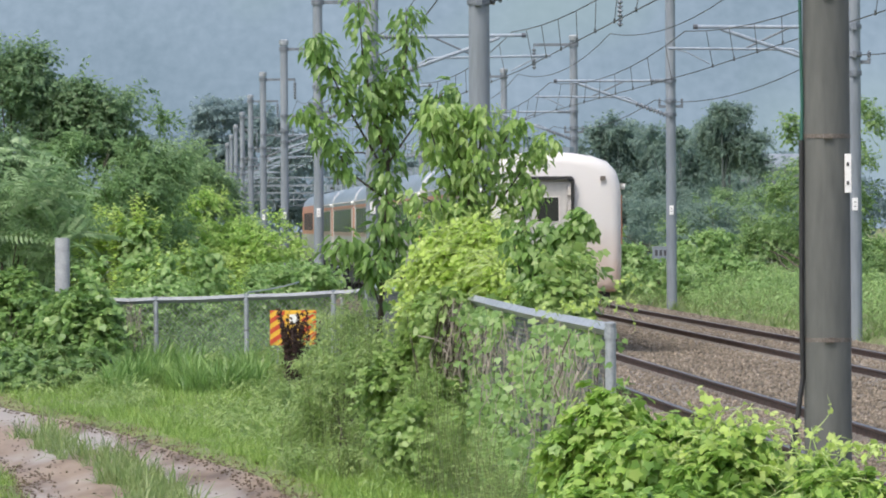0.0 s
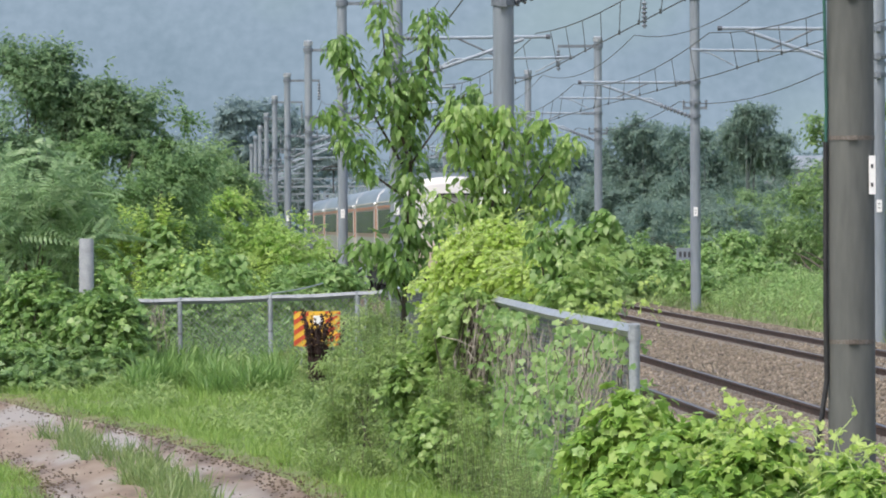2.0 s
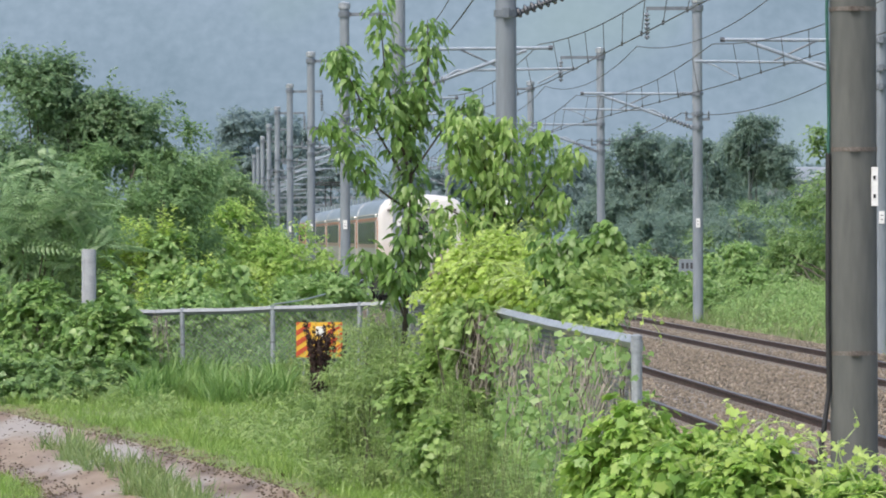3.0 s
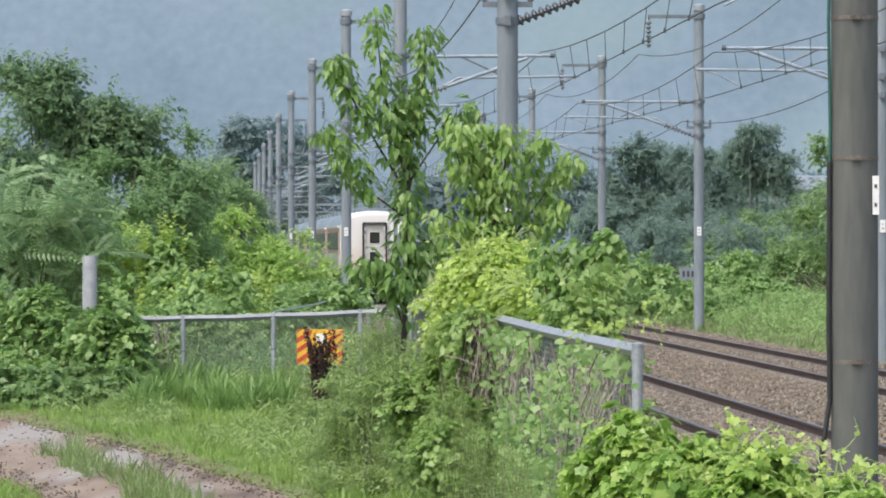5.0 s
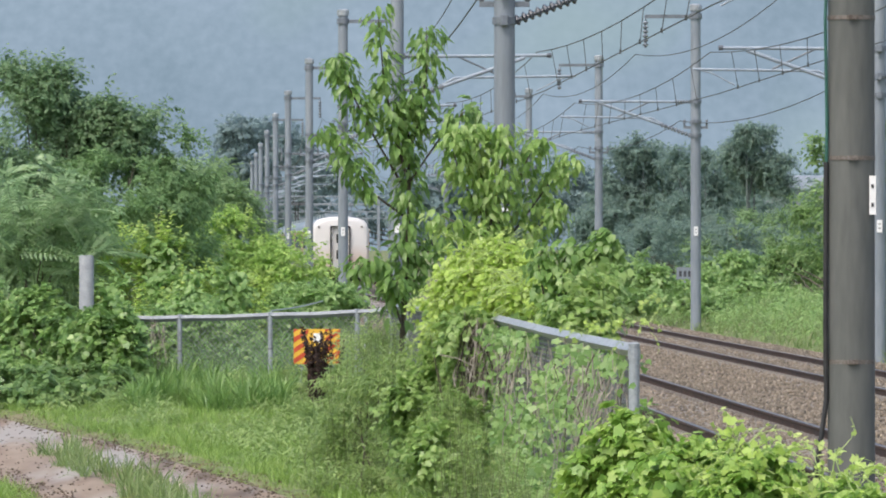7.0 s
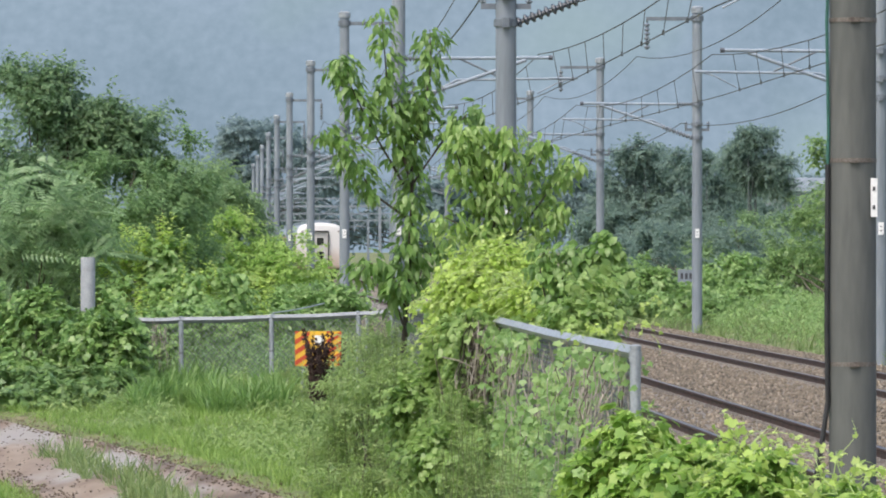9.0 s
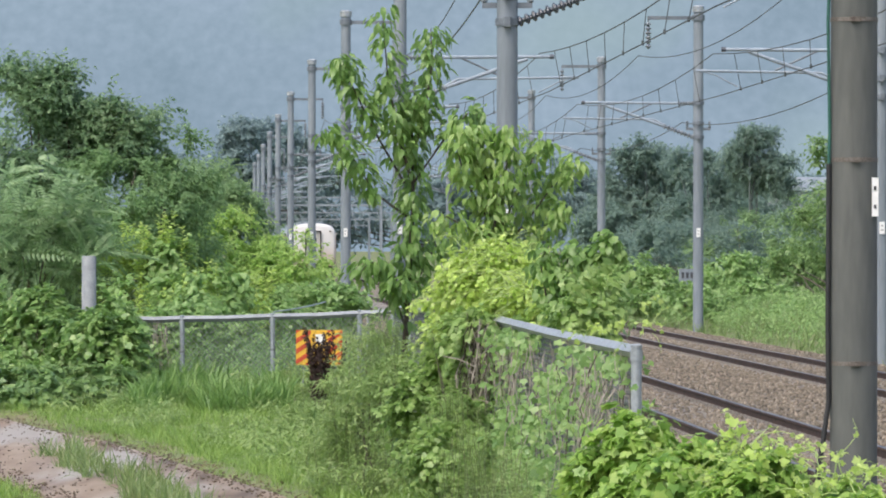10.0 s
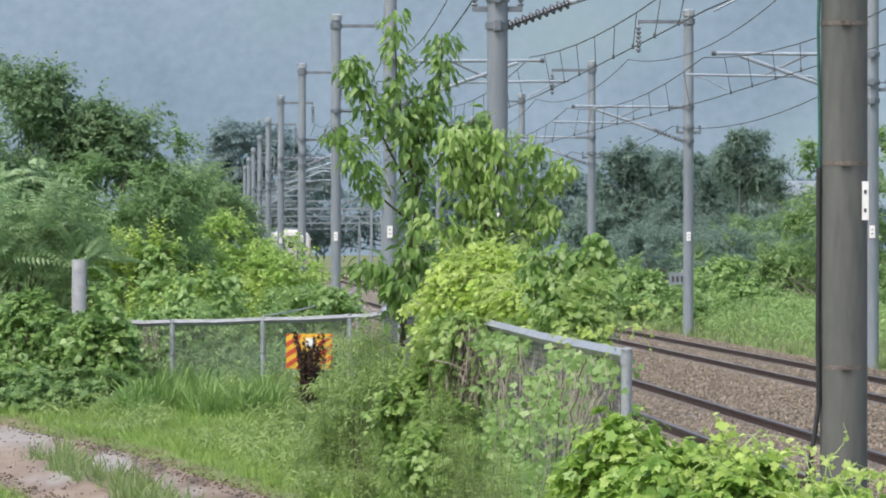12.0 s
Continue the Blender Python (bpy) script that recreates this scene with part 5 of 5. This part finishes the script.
def shoots(name, label, spots, count, ln, seed, material, leafy=None):
    """Pale young shoots that arch up and over, each with a few leaves."""
    rng = np.random.default_rng(seed)
    a = np.array(spots, float)
    c0 = a[:, :3].mean(0)
    s = thing(name, tuple(c0), label, "vine", "young vine shoots")
    at = []
    for _ in range(count):
        e = a[rng.integers(len(a))]
        d = unit(rng.normal(size=3) * [1, 1, 0.6] + [0, -0.3, 0.7])
        p = Vector(e[:3] + d * e[3:] * 0.93 - c0)
        v = Vector(d * 0.6 + rng.normal(size=3) * 0.5 + [0, 0, 0.5]).normalized()
        pts, m = [p], rng.uniform(0.4, 1.2) * ln
        for i in range(7):
            v = (v + Vector((rng.normal() * 0.25, rng.normal() * 0.25, -0.26))).normalized()
            pts.append(pts[-1] + v * m / 7)
            if rng.random() < 0.5:
                at.append(tuple(pts[-1]))
        part("shoot", Geo().tube(pts, [0.0032 * ln / 0.36 + 0.0008, 0.0036 * ln / 0.36, 0.0034 * ln / 0.36, 0.003 * ln / 0.36, 0.0026 * ln / 0.36, 0.0022 * ln / 0.36, 0.0015, 0.001], 4), material, s)
    if leafy:
        at = np.array(at)
        set_leaves("young_leaf", at, rng.normal(size=at.shape) + [0, -0.4, 0.8], rng.normal(size=at.shape), rng.uniform(0.018, 0.05, len(at)), LOBE, leafy, s, kind="stuff")


shoots("vine_shoots", "pale yellow-green shoots curling above the vine mound", [(0.55, 53.4, 1.80, 0.55, 0.45, 0.34), (0.18, 53.8, 1.62, 0.34, 0.34, 0.33), (0.93, 52.6, 1.72, 0.4, 0.34, 0.3), (0.40, 53.4, 2.02, 0.3, 0.26, 0.26), (0.68, 53.2, 1.93, 0.3, 0.26, 0.24)], 430, 0.5, 71, TENDRIL, LEAF_VINE)
shoots("vine_shoots", "pale shoots reaching out of the hop leaves", [(0.97, 29, 1.13, 0.18, 0.27, 0.36), (0.79, 29, 1.0, 0.16, 0.22, 0.3), (1.2, 28.5, 1.05, 0.26, 0.27, 0.31)], 34, 0.2, 72, TENDRIL, LEAF_HOP)
shoots("vine_shoots", "tangle of curling yellowish shoots beside a steel pole", [(1.62, 28, 1.02, 0.24, 0.28, 0.27), (1.45, 28.2, 1.05, 0.12, 0.2, 0.27), (2.0, 27, 0.98, 0.3, 0.28, 0.24)], 190, 0.32, 75, TENDRIL, LEAF_VINE)
shoots("vine_shoots", "pale shoots climbing over the fence corner", [(1.229, 38.3, 1.63, 0.09, 0.12, 0.14), (1.117, 42, 1.58, 0.12, 0.1, 0.07), (1.36, 38.5, 1.75, 0.05, 0.1, 0.2)], 30, 0.26, 73, TENDRIL, LEAF_VINE)
stub = thing("concrete_stub", (-5.57, 88, 0.05), "pale grey cut-off concrete post wrapped in creepers", "post")
part("post_shaft", Geo().tube([(0, 0, -0.2), (0, 0, 2.05), (0, 0, 2.08)], [0.12, 0.113, 0.1], 20), CONCRETE, stub, smooth=True)


# ---- striped warning board and the dead dock plant ----
def warning_board():
    o = (-1.815, 80.5, 0.207)
    s = thing("warning_board", (o[0], o[1], ground_z(o[0], o[1])), "yellow board with red slanting stripes on posts", "sign")
    z0 = 0.593 - ground_z(o[0], o[1])
    z1 = 1.092 - ground_z(o[0], o[1])
    w = 0.33
    yel = surface("yellow_sheet", [(0.66, 0.38, 0.03), (0.78, 0.48, 0.05)], 9, 0.5, 0, 0.05)
    red = surface("red_stripe", [(0.42, 0.05, 0.02), (0.55, 0.09, 0.03)], 9, 0.5, 0, 0.05)
    b = part("board", Geo().box((-w, -0.012, z0), (w, 0.012, z1), 0.004), yel, s)
    pitch, h, rise = 0.15, 0.075, 0.14
    for side in (-1, 1):
        xa, xb = (-w, -w + 0.21) if side < 0 else (w - 0.21, w)
        for k in range(-1, 4):
            g = Geo()
            za = z0 + k * pitch
            low = [(xa, max(za, z0)), (xb, max(za + rise, z0))]
            high = [(xb, min(za + rise + h, z1)), (xa, min(max(za + h, z0), z1))]
            if za + rise >= z1:
                low[1] = (xa + (z1 - za) / rise * (xb - xa), z1)
                high[0] = (xa + max(0.01, (z1 - za - h) / rise * (xb - xa)), z1)
            if za < z0:
                low[0] = (xa + (z0 - za) / rise * (xb - xa), z0)
                if za + h < z0:
                    high[1] = (xa + (z0 - za - h) / rise * (xb - xa), z0)
                else:
                    low.insert(0, (xa, z0))
            ring = low + high
            n = len(ring)
            g.v += [(x, -0.016, z) for x, z in ring] + [(x, -0.0125, z) for x, z in ring]
            g.f += [tuple(range(n)), tuple(2 * n - 1 - q for q in range(n))] + [(q, n + q, n + (q + 1) % n, (q + 1) % n) for q in range(n)]
            part("stripe", g, red, b, "red slanting stripe")
    part("centre_panel", Geo().box((-0.05, -0.02, z0 + 0.3), (0.08, -0.013, z1 - 0.06)), WHITE, b, "white centre panel")
    for x in (-0.22, 0.22):
        part("post", Geo().tube([(x, 0.035, -0.2), (x, 0.035, z1 - 0.05)], 0.022, 8), GALV, s)


warning_board()


def dock_plant(at, tall, stalks, seed):
    rng = np.random.default_rng(seed)
    d = thing("dead_dock_plant", at, "dark brown dead dock plant with seed heads", "plant")
    g, pts = Geo(), []
    for i in range(stalks):
        lean = Vector((rng.normal() * 0.17, rng.normal() * 0.12, 1)).normalized()
        foot = Vector((rng.normal() * 0.07, rng.normal() * 0.06, 0))
        end = foot + lean * tall * rng.uniform(0.7, 1.0)
        g.tube([foot, foot.lerp(end, 0.5) + Vector((rng.normal() * 0.02, 0, 0)), end], [0.01, 0.007, 0.003], 5)
        for _ in range(210):
            t = rng.uniform(0.28, 1.0)
            r = 0.022 * (1.2 - t) + 0.007
            pts.append(tuple(foot.lerp(end, t) + Vector(rng.normal(size=3) * r)))
    part("stalk", g, BARK, d)
    at_ = np.array(pts)
    set_leaves("seed_head", at_, rng.normal(size=at_.shape), rng.normal(size=at_.shape), rng.uniform(0.02, 0.045, len(at_)), BROAD, SEED, d)


_o = (-1.71, 78, 0.178)
dock_plant((_o[0], _o[1], ground_z(_o[0], _o[1])), 1.3, 16, 41)


# ---- the train ----
CREAM = surface("cream_paint", [(0.5, 0.46, 0.41), (0.6, 0.57, 0.53), (0.66, 0.64, 0.6)], 1.2, 0.4, 0, 0.03, 10)
BODY = surface("grey_lower_paint", [(0.24, 0.245, 0.22), (0.33, 0.335, 0.30)], 1.5, 0.4, 0, 0.03)
BAND_PAINT = surface("dull_brown_band", [(0.20, 0.13, 0.09), (0.29, 0.20, 0.145)], 1.5, 0.4, 0, 0.03)
ORANGE = surface("orange_paint", [(0.36, 0.14, 0.065), (0.48, 0.20, 0.10)], 1.5, 0.4, 0, 0.03)
ROOF = surface("silver_roof", [(0.17, 0.21, 0.235), (0.30, 0.345, 0.37)], 1.0, 0.3, 0.3, 0.05)
GLASS = surface("tinted_window", [(0.012, 0.014, 0.012), (0.03, 0.035, 0.03)], 2, 0.22, 0, 0)
UNDER = surface("underframe", [(0.02, 0.02, 0.02), (0.06, 0.055, 0.05)], 3, 0.8, 0.2, 0.2)
DOOR = surface("end_door_paint", [(0.42, 0.41, 0.38), (0.52, 0.51, 0.48)], 2, 0.45, 0, 0.03)


def end_paint():
    """Cream end with rust-coloured dirt, thicker low down where spray dries on it."""
    m, nt, b = shader("weathered_end", 0.45)
    n, l = nt.nodes, nt.links
    co = n.new("ShaderNodeTexCoord")
    sep = n.new("ShaderNodeSeparateXYZ")
    l.new(co.outputs["Object"], sep.inputs[0])
    no = n.new("ShaderNodeTexNoise")
    no.inputs["Scale"].default_value, no.inputs["Detail"].default_value = 2.2, 6
    l.new(co.outputs["Object"], no.inputs["Vector"])
    mr = n.new("ShaderNodeMapRange")
    mr.inputs["From Min"].default_value, mr.inputs["From Max"].default_value = 2.3, 0.85
    l.new(sep.outputs["Z"], mr.inputs["Value"])
    mu = n.new("ShaderNodeMath")
    mu.operation = "MULTIPLY"
    l.new(mr.outputs["Result"], mu.inputs[0])
    l.new(no.outputs["Fac"], mu.inputs[1])
    ramp = n.new("ShaderNodeValToRGB")
    el = ramp.color_ramp.elements
    el[0].position, el[1].position = 0.0, 0.62
    el[0].color, el[1].color = (0.62, 0.60, 0.57, 1), (0.47, 0.28, 0.16, 1)
    l.new(mu.outputs[0], ramp.inputs["Fac"])
    l.new(ramp.outputs["Color"], b.inputs["Base Color"])
    return m


END = end_paint()
HALF, CAR = 1.42, 22.9


def car_outline(z0, z1, inset=0.0):
    """The car's cross-section from z0 up to z1, (across, up)."""
    full = [(1.30, 1.0), (1.40, 1.15), (1.42, 1.5), (1.42, 2.0), (1.42, 2.8), (1.40, 3.05), (1.32, 3.3), (1.15, 3.48), (0.85, 3.59), (0.45, 3.65), (0, 3.67)]
    zs, xs_ = [p[1] for p in full], [p[0] for p in full]
    pts = [(float(np.interp(z0, zs, xs_)), z0)] + [p for p in full if z0 < p[1] < z1] + [(float(np.interp(z1, zs, xs_)), z1)]
    pts = [(max(x - inset, 0.0), z) for x, z in pts]
    return pts + [(-x, z) for x, z in reversed(pts) if x > 1e-6]


def shell(z0, z1, y0, y1, inset=0.0):
    g = Geo()
    ring = car_outline(z0, z1, inset)
    n = len(ring)
    for y in (y0, y1):
        g.v += [(x, y, z) for x, z in ring]
    g.f += [(i, (i + 1) % n, n + (i + 1) % n, n + i) for i in range(n)] + [tuple(range(n)), tuple(2 * n - 1 - i for i in range(n))]
    return g


def domed_end(y_body, y_face):
    """The car's end: the outline drawn in towards a flat face in rounded steps."""
    g, ring = Geo(), car_outline(1.0, 3.67)
    n = len(ring)
    steps = [(0.0, 0.0), (0.35, 0.01), (0.62, 0.035), (0.8, 0.075), (0.93, 0.13), (1.0, 0.22)]
    for t, inset in steps:
        y = y_body + (y_face - y_body) * t
        g.v += [(x * (1 - inset / 1.42), y, 2.2 + (z - 2.2) * (1 - inset / 1.47)) for x, z in ring]
    for k in range(len(steps) - 1):
        g.f += [(k * n + i, k * n + (i + 1) % n, (k + 1) * n + (i + 1) % n, (k + 1) * n + i) for i in range(n)]
    g.f += [tuple(range(n)), tuple((len(steps) - 1) * n + i for i in reversed(range(n)))]
    return g


def bogie(car, y):
    b = part("bogie", Geo().box((-1.05, y - 1.6, 0.42), (-0.85, y + 1.6, 0.72), 0.04).box((0.85, y - 1.6, 0.42), (1.05, y + 1.6, 0.72), 0.04).box((-0.9, y - 0.25, 0.45), (0.9, y + 0.25, 0.8), 0.04), UNDER, car)
    for dy in (-1.1, 1.1):
        for x in (-0.75, 0.75):
            part("wheel", Geo().tube([(x - 0.065, y + dy, 0.43), (x + 0.065, y + dy, 0.43)], 0.43, 24), UNDER, b)


def coach(label, rear):
    c = thing("passenger_coach", (0, 0, 0), label, "train coach", "cars of the train")
    a, b = -CAR / 2, CAR / 2
    part("lower_body", shell(1.0, 1.95, a + 0.34, b - 0.34), BODY, c, smooth=True)
    part("window_band", shell(1.952, 2.9, a + 0.34, b - 0.34), BAND_PAINT, c, smooth=True)
    for s in (-1, 1):
        part("orange_line", Geo().box((min(s * 1.41, s * 1.43), a + 0.5, 2.86), (max(s * 1.41, s * 1.43), b - 0.5, 2.93)), ORANGE, c, "orange line above the windows")
    part("roof", shell(2.902, 3.67, a + 0.34, b - 0.34), ROOF, c, smooth=True)
    for s in (-1, 1):
        for k in range(9):
            y = a + 2.6 + k * 2.1
            part("side_window", Geo().box((min(s * 1.405, s * 1.432), y, 2.08), (max(s * 1.405, s * 1.432), y + 1.75, 2.8), 0.0), GLASS, c)
        part("side_door", Geo().box((min(s * 1.40, s * 1.43), a + 0.75, 1.15), (max(s * 1.40, s * 1.43), a + 1.6, 3.0)), DOOR, c)
        part("side_door", Geo().box((min(s * 1.40, s * 1.43), b - 1.6, 1.15), (max(s * 1.40, s * 1.43), b - 0.75, 3.0)), DOOR, c)
        part("gutter", Geo().box((min(s * 1.40, s * 1.45), a + 0.2, 3.02), (max(s * 1.40, s * 1.45), b - 0.2, 3.06)), CREAM, c)
    for k in range(3):
        y = -7 + k * 7
        part("roof_unit", Geo().box((-0.75, y - 1.2, 3.6), (0.75, y + 1.2, 3.8), 0.1), ROOF, c)
    for y0, y1, face in ((a, a + 0.34, -1), (b - 0.34, b, 1)):
        e = part("end_wall", domed_end(y1 if face < 0 else y0, y0 if face < 0 else y1), END, c, "cream end wall stained rust brown", smooth=True)
        yf = y0 if face < 0 else y1
        o = face
        part("end_door", Geo().box((-0.36, min(yf + o * 0.004, yf + o * 0.03), 1.15), (0.36, max(yf + o * 0.004, yf + o * 0.03), 3.1)), DOOR, e, "grey end door")
        for z in (1.55, 2.35):
            part("window_rim", Geo().box((-0.23, min(yf + o * 0.03, yf + o * 0.036), z - 0.03), (0.23, max(yf + o * 0.03, yf + o * 0.036), z + 0.48)), CREAM, e, "pale window rim")
            part("door_window", Geo().box((-0.2, min(yf + o * 0.037, yf + o * 0.045), z), (0.2, max(yf + o * 0.037, yf + o * 0.045), z + 0.45)), GLASS, e)
        g = Geo()
        for x0, x1, z0, z1 in ((-0.5, -0.44, 1.1, 3.12), (0.44, 0.5, 1.1, 3.12), (-0.42, 0.42, 3.14, 3.2)):
            g.box((x0, min(yf + o * 0.002, yf + o * 0.16), z0), (x1, max(yf + o * 0.002, yf + o * 0.16), z1), 0.02)
        for s in (-1, 1):
            g.tube([(s * 0.47, yf + o * 0.08, 3.08), (s * 0.455, yf + o * 0.08, 3.14), (s * 0.4, yf + o * 0.08, 3.17)], 0.05, 8)
        part("gangway_frame", g, RUBBER, e, "black rubber gangway frame")
        for s in (-1, 1):
            for k in range(6):
                part("gangway_clip", Geo().box((s * 0.40 - 0.03, min(yf + o * 0.03, yf + o * 0.1), 1.25 + 0.32 * k), (s * 0.40 + 0.03, max(yf + o * 0.03, yf + o * 0.1), 1.4 + 0.32 * k)), CREAM, e)
            part("edge_stripe", Geo().box((min(s * 1.405, s * 1.428), min(yf - o * 0.2, yf - o * 0.45), 1.9), (max(s * 1.405, s * 1.428), max(yf - o * 0.2, yf - o * 0.45), 2.85)), ORANGE, e, "orange edge stripe")
            part("marker_lamp", Geo().tube([(s * 1.38, yf - o * 0.3, 3.0), (s * 1.49, yf - o * 0.3, 3.0)], 0.05, 10), WHITE, e)
            part("lamp_bracket", Geo().box((s * 1.05 - 0.05, min(yf, yf + o * 0.05), 3.12), (s * 1.05 + 0.05, max(yf, yf + o * 0.05), 3.2)), BAND, e)
    part("underframe", Geo().box((-1.2, a + 0.3, 0.85), (1.2, b - 0.3, 1.0), 0.05).box((-1.1, -4, 0.4), (1.1, 3.5, 0.86), 0.1), UNDER, c)
    part("coupler", Geo().box((-0.12, a - 0.28, 0.82), (0.12, a + 0.3, 1.02), 0.03).box((-0.12, b - 0.3, 0.82), (0.12, b + 0.28, 1.02), 0.03), UNDER, c)
    bogie(c, a + 3.6)
    bogie(c, b - 3.6)
    return c


def locomotive():
    c = thing("electric_locomotive", (0, 0, 0), "grey electric locomotive with roof pantograph at the head of the train", "locomotive", "cars of the train")
    a, b = -10.5, 10.5
    part("lower_body", shell(0.95, 1.95, a, b), BODY, c, smooth=True)
    part("upper_body", shell(1.952, 3.1, a, b), ORANGE, c, smooth=True)
    part("roof", shell(3.102, 3.67, a + 0.2, b - 0.2), ROOF, c, smooth=True)
    for s in (-1, 1):
        for k in range(6):
            y = -7 + k * 2.4
            part("side_grille", Geo().box((min(s * 1.405, s * 1.435), y, 2.1), (max(s * 1.405, s * 1.435), y + 1.6, 2.8)), UNDER, c)
    part("rear_window", Geo().box((-1.0, a - 0.02, 2.3), (1.0, a - 0.003, 3.0)), GLASS, c)
    for y in (-7.0, 6.5):
        p = part("pantograph", Geo().box((-0.7, y - 0.9, 3.75), (0.7, y + 0.9, 3.83), 0.03).tube([(0, y - 0.8, 3.85), (0, y + 0.9, 4.5)], 0.04, 8).tube([(0, y + 0.9, 4.5), (0, y - 0.3, 5.2)], 0.03, 8), UNDER, c)
        part("collector", Geo().tube([(-0.85, y - 0.3, 5.14), (-0.6, y - 0.3, 5.22), (0.6, y - 0.3, 5.22), (0.85, y - 0.3, 5.14)], 0.035, 8), UNDER, p)
        part("pantograph_insulator", insulator(Geo(), (0.5, y, 3.6), (0.5, y, 3.8), 0.09, 2), INSUL, p)
        part("pantograph_insulator", insulator(Geo(), (-0.5, y, 3.6), (-0.5, y, 3.8), 0.09, 2), INSUL, p)
    part("roof_gear", Geo().box((-0.8, -3.5, 3.66), (0.8, 3, 3.95), 0.08), ROOF, c)
    part("underframe", Geo().box((-1.2, a + 0.2, 0.5), (1.2, b - 0.2, 0.94), 0.1), UNDER, c)
    bogie(c, -6)
    bogie(c, 6)
    return c


train = [coach("cream and orange passenger coach with a rust-stained end", True)]
train += [coach("cream and orange passenger coach in the moving train", False) for _ in range(4)]
train.append(locomotive())

# ---- far end of the line: gantries and a signal mast field ----
def gantry(y, off, wide, tall, label):
    x, yy, _ = beside(y, off)
    g = thing("gantry", (x, yy, -0.2), label, "gantry", "gantries at the end of the line")
    for s in (-0.5, 0.5):
        part("leg", Geo().box((s * wide - 0.14, -0.14, 0), (s * wide + 0.14, 0.14, tall), 0.03), STEEL_POLE, g)
    for z in (tall - 0.1, tall - 0.8):
        part("chord", Geo().box((-wide / 2, -0.06, z - 0.06), (wide / 2, 0.06, z + 0.06)), STEEL_POLE, g)
    n = int(wide / 0.9)
    for i in range(n):
        xa, xb = -wide / 2 + i * wide / n, -wide / 2 + (i + 1) * wide / n
        za, zb = (tall - 0.8, tall - 0.1) if i % 2 else (tall - 0.1, tall - 0.8)
        part("lattice_bar", Geo().tube([(xa, 0, za), (xb, 0, zb)], 0.04, 5), STEEL_POLE, g)
    for i in range(3):
        xx = wide * (-0.3 + 0.3 * i)
        part("hanger", Geo().tube([(xx, 0, tall - 0.8), (xx, 0, tall - 2.0)], 0.05, 6), STEEL_POLE, g)


for i in range(4):
    gantry(520 + 36 * i, 5.2 + 1.5 * (i % 2), 13 + 3 * (i % 3), 7.0 - 0.5 * i, "pale lattice steel gantry spanning the far tracks")


def small_house():
    o = (26.082, 420, 6.7)
    h = thing("farmhouse", (o[0], o[1], 0), "pale farmhouse roof among the trees", "house")
    part("wall", Geo().box((-2.2, -2, -0.2), (2.2, 2, o[2] - 0.2)), CONCRETE, h)
    g = Geo()
    t = o[2]
    g.v += [(-2.6, -2.4, t - 0.3), (2.6, -2.4, t - 0.3), (2.6, 2.4, t - 0.3), (-2.6, 2.4, t - 0.3), (-2.2, 0, t + 0.7), (2.2, 0, t + 0.7)]
    g.f += [(0, 1, 5, 4), (2, 3, 4, 5), (1, 2, 5), (3, 0, 4), (3, 2, 1, 0)]
    # roof takes the same haze-tinted grey
    part("roof", g, STEEL_POLE, h)


small_house()
_b = (7.583, 178, 1.374)
board = thing("notice_board", (_b[0], _b[1], ground_z(_b[0], _b[1])), "small grey board with dark marks on a post", "sign")
_h = _b[2] - ground_z(_b[0], _b[1])
part("panel", Geo().box((-0.27, -0.02, _h - 0.2), (0.27, 0.02, _h + 0.2), 0.005), STEEL_POLE, board)
part("post", Geo().tube([(0, 0.04, -0.2), (0, 0.04, _h + 0.15)], 0.03, 8), GALV, board)
for k in range(3):
    part("print", Geo().box((-0.18 + 0.14 * k, -0.026, _h - 0.1), (-0.1 + 0.14 * k, -0.022, _h + 0.08)), INK, board)


# ---- what moves ----
def on_track(y_rear, y_front):
    a, b = Vector(beside(y_rear, NEAR_TRACK)), Vector(beside(y_front, NEAR_TRACK))
    d = b - a
    m = (a + b) / 2
    return pose(m.x, m.y, 0, 0, 0, math.degrees(math.atan2(-d.x, d.y)))


def motions():
    for i, car in enumerate(train):
        ln = 21.0 if i == len(train) - 1 else CAR
        rows = []
        for k in range(13):
            rear = 107.0 + 24.4 * k + i * 23.5
            rows.append((float(k), on_track(rear, rear + ln)))
        walk(car, rows)
    # the young trees sway in the wind
    for tree, sway in ((sap_a, SWAY_A), (sap_b, SWAY_B)):
        home = tree.matrix_basis.copy()
        walk(tree, [(t, home @ pose(0, 0, 0, 0, a, 0)) for t, a in sway])


SWAY_A = [(0.0, 1.4), (0.5, 1.0), (1.0, 0.9), (1.5, 1.8), (2.5, 0.4), (3.5, 1.0), (4.5, 0.2), (5.5, 0.0), (6.5, 0.3), (7.2, 0.8), (8.2, 0.4), (9.0, 1.0), (9.5, 0.9), (10.5, 1.2), (11.2, 2.0), (12.0, 3.6)]
SWAY_B = [(0.0, 0.6), (1.5, 0.8), (2.5, 0.3), (3.5, 0.6), (5.5, 0.0), (6.5, 0.0), (8.0, 0.5), (9.5, 0.5), (10.5, 0.4), (12.0, 0.6)]
motions()
